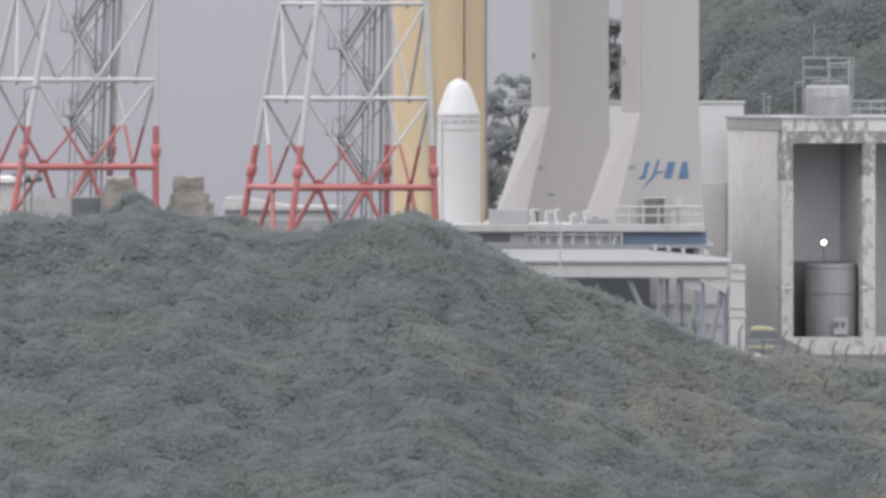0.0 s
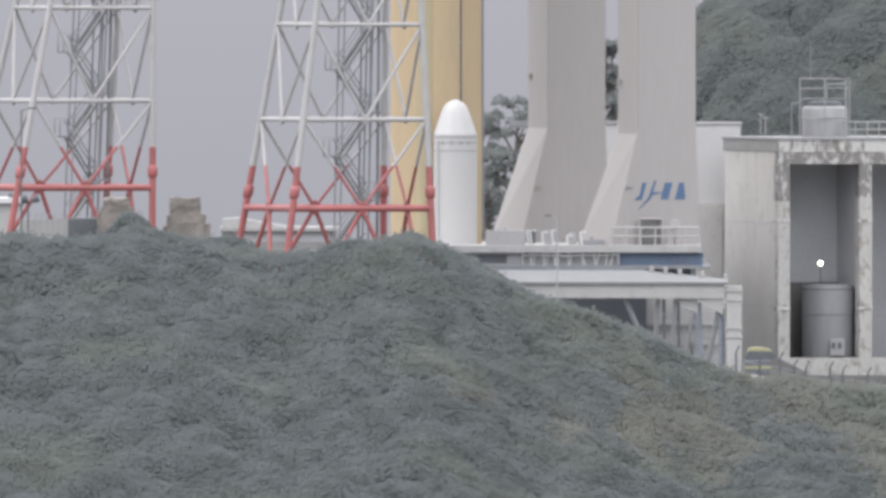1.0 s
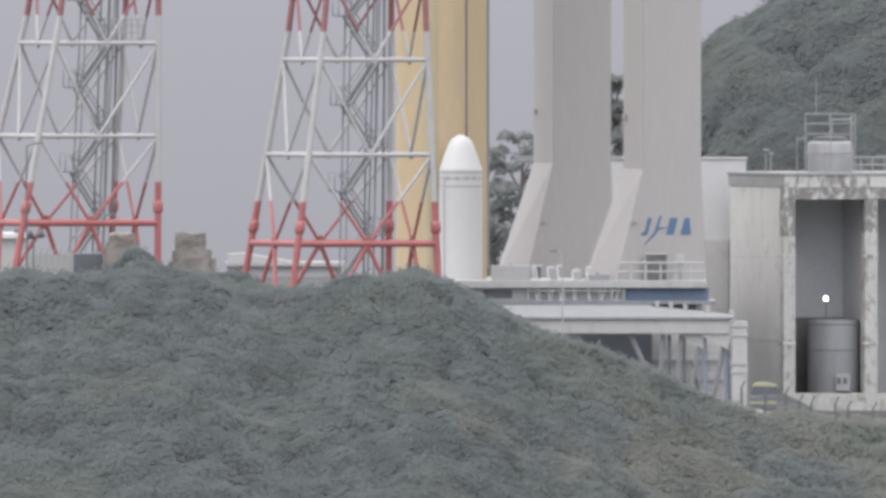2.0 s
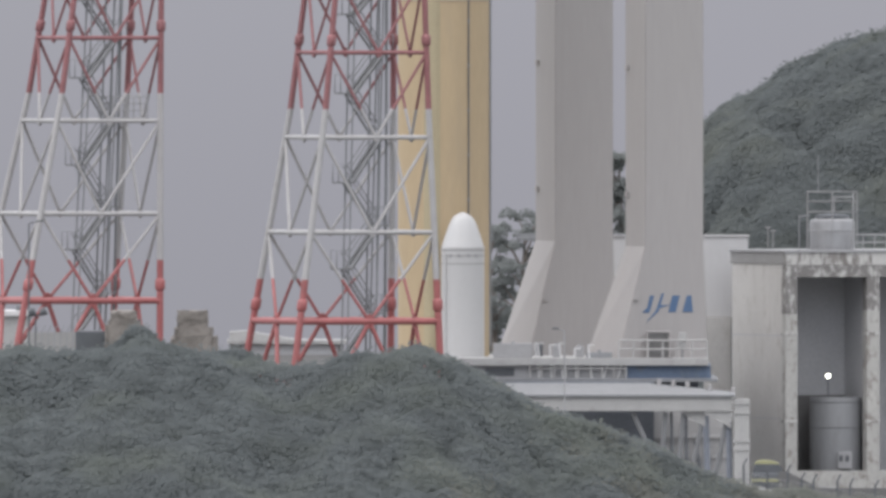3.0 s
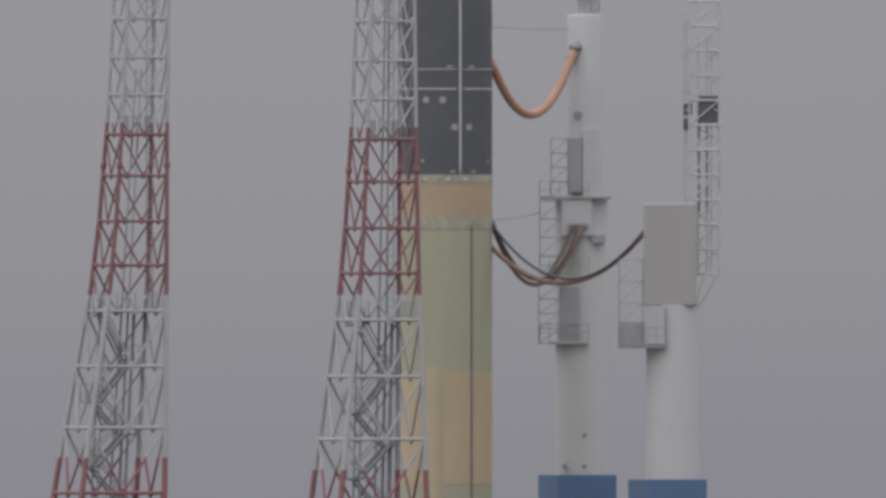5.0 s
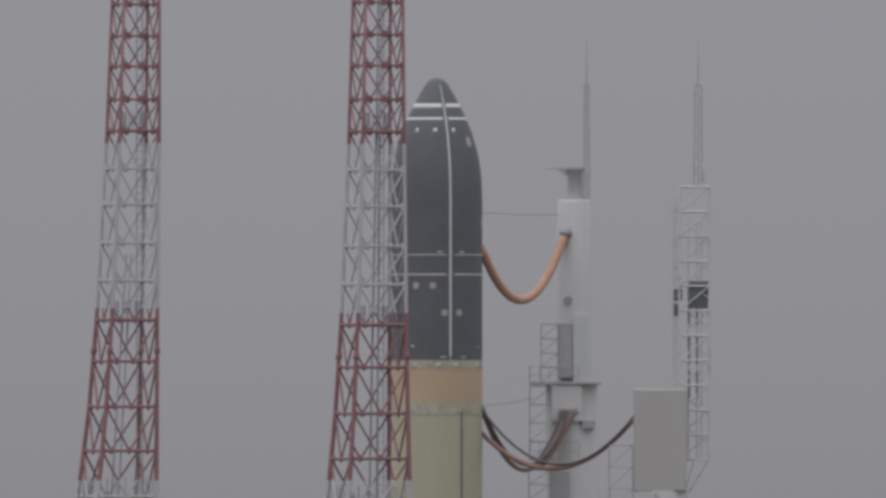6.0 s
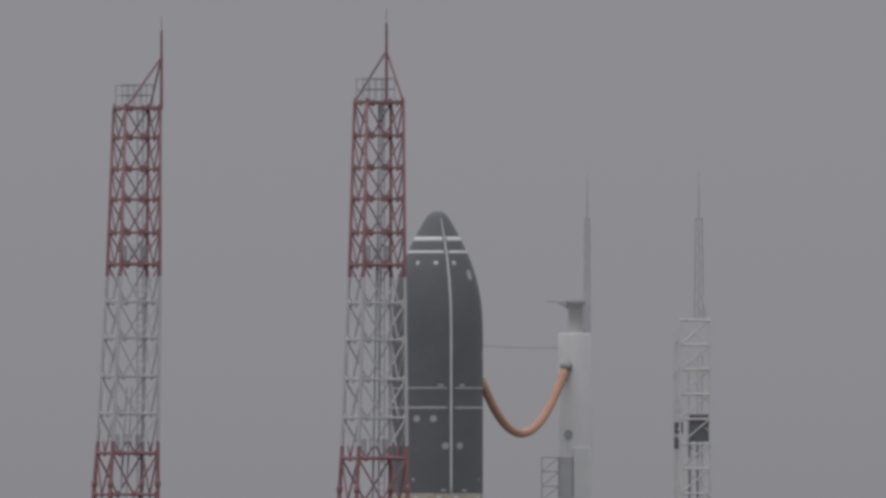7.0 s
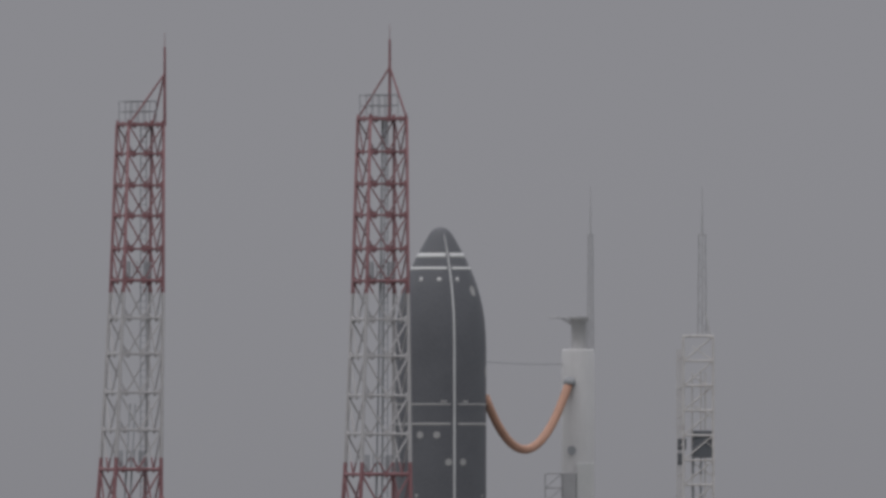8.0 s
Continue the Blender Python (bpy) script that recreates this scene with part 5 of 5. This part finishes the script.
boulder("worn brown block of stone on the crest", -18.14, -50, 1.99, 1.75, 1.2, 1)
boulder("large broken brown block of stone on the crest", -14.24, -50, 1.10, 2.1, 2.05, 2)
bm = bmesh.new()
box(bm, (-20.89, -1, -0.187), (-19.11, 1, 2.04), bevel=0.05)
solid("dark_cabinet", bm, DARK, "dark grey equipment cabinet half hidden in scrub", "cabinet", 0, -48, 0)
shed = thing("low_building", "low pale building with a flat white roof behind the tower", "building", 0, 80, 0)
for lo, hi, m, name in (((-29.94, 0, -7.6), (-24.44, 6, 1.97), DECK, "wall"), ((-30.27, -0.3, 1.77), (-24.31, 6.2, 2.10), PANEL, "roof")):
    bm = bmesh.new()
    box(bm, (lo[0], lo[1], min(lo[2], hi[2])), (hi[0], hi[1], max(lo[2], hi[2])), bevel=0.05)
    part(name, bm, m, shed)
bm = bmesh.new()
bar(bm, (-25.30, 1, 2.17), (-24.84, 1, 2.17), 0.28, 10)
part("roof_vent", bm, DARK, shed)
hut = thing("low_building", "long low white roofed shed behind the tower's foot", "building", 0, 60, 0)
for lo, hi, m, name in (((-12.70, 0, -7.6), (-6.05, 6, 0.361), VENTGREY, "wall"), ((-11.98, -0.02, -0.297), (-6.38, 0.0, 0.230), INNER, "window_band"), ((-12.83, -0.4, 0.328), (-5.86, 6.4, 0.559), DECK, "roof")):
    bm = bmesh.new()
    box(bm, (lo[0], lo[1], min(lo[2], hi[2])), (hi[0], hi[1], max(lo[2], hi[2])))
    part(name, bm, m, hut)
bm = bmesh.new()
prism(bm, [(-12.70, 0.559), (-12.70, 1.02), (-11.81, 1.09), (-8.69, 0.559)], 1, 5)
part("roof_ridge", bm, DECK, hut)
for i in range(9):
    bm = bmesh.new()
    x = -23.75 + i * 0.36
    bar(bm, (x, 0, -7.6), (x, 0, 1.28), 0.035, 5)
    bar(bm, (x, 0, 1.28), (x + 0.18, 0, 1.67), 0.03, 5)
    solid("fence_post", bm, GALV, "thin grey fence post with a bent top", "fence post", 0, 30, 0, group="back fence posts")
bm = bmesh.new()
box(bm, (-24.26, 0, -7.6), (-21.16, 0.4, 1.27))
solid("low_wall", bm, VENTGREY, "low pale wall behind the fence posts", "wall", 0, 32, 0)
bm = bmesh.new()
tube(bm, [(-20.99, 0, 0.623), (-20.04, 0, 0.686), (-19.09, 0, 0.939), (-17.99, 0, 1.00)], 0.08, 6)
solid("pale_pipe", bm, DECK, "pale pipe lying along the scrubby crest", "pipe", 0, -60, 0)

flood = thing("floodlight", "dark twin floodlight on a low stand beside the lamp post", "floodlight", -23.59, 22, 2.07)
bm = bmesh.new()
bar(bm, (-0.1, 0, -9.6), (-0.1, 0, 0.2), 0.05, 6)
bar(bm, (-0.5, 0, 0.2), (0.4, 0, 0.3), 0.045, 6)
part("stand", bm, DARK, flood)
for dx in (-0.35, 0.3):
    bm = bmesh.new()
    bar(bm, (dx - 0.12, -0.15, 0.36), (dx + 0.2, -0.2, 0.52), 0.17, 12, 0.24)
    part("lamp_head", bm, DARK, flood)
for x, h in ((18.35, 1.3), (18.64, 1.1)):
    rod = thing("roof_post", "thin pale post standing on the flat roof", "post", x, 9, 6.16, group="roof posts")
    bm = bmesh.new()
    bar(bm, (0, 0, 0), (0, 0, h), 0.035, 6)
    part("pole", bm, MASTGREY, rod)
    bm = bmesh.new()
    bar(bm, (-0.16, 0, h), (0.16, 0, h), 0.04, 5)
    part("crossbar", bm, MASTGREY, rod)

# ---- trees behind the pad ----
def tree(label, x, y, foot, top, spread, clumps, seed, lean=0.0):
    r = random.Random(seed)
    t = thing("tree", label, "tree", x, y, foot, group="trees behind the pad")
    h = top - foot
    bm = bmesh.new()
    tips = []
    p = Vector((0, 0, -7.4))
    for k in range(5):
        q = Vector((lean * (k + 1) / 5 + r.uniform(-0.15, 0.15), r.uniform(-0.2, 0.2), h * 0.8 * (k + 1) / 5))
        bar(bm, p, q, 0.26 - 0.04 * k, 8, 0.22 - 0.04 * k)
        p = q
        if k > 0:
            for j in range(3):
                a = r.uniform(0, 6.28)
                e = q + Vector((math.cos(a) * spread * r.uniform(0.4, 0.85), math.sin(a) * spread * 0.6, h * r.uniform(0.1, 0.25)))
                m = q.lerp(e, 0.5) + Vector((0, 0, 0.25))
                bar(bm, q, m, 0.10, 6, 0.07)
                bar(bm, m, e, 0.07, 6, 0.03)
                tips.append(e)
    part("trunk", bm, BARK, t)
    cl = []
    for i in range(clumps):
        e = tips[i % len(tips)]
        cl.append((e.x + r.gauss(0, 0.5), e.y + r.gauss(0, 0.5), min(h - 0.3, e.z + r.gauss(0.25, 0.35)), r.uniform(0.18, 0.5)))
    leaves("crown", cl, 95, 0.12, LEAFLIT, "", "", seed, parent=t, upward=0.6)


tree("dark pine with open limbs and a flat crown", 3.96, 40, -1.03, 8.19, 1.7, 80, 11, 0.6)
tree("dark pine with a ragged crown", 2.75, 44, -1.07, 7.28, 1.4, 45, 12, -0.2)
tree("dark pine with a narrow crown, between the columns", 9.85, 42, -1.05, 11.51, 1.0, 110, 13, 0.1)
low = []
for i in range(130):
    x = rnd.uniform(1.5, 12)
    low.append((x, 46 + rnd.uniform(-3, 3), -0.429 + rnd.uniform(-7.2, 2.8), rnd.uniform(0.5, 0.9)))
leaves("thicket", low, 170, 0.18, LEAFLIT, "dark green thicket behind the launch deck", "shrubs", 14, upward=0.6)
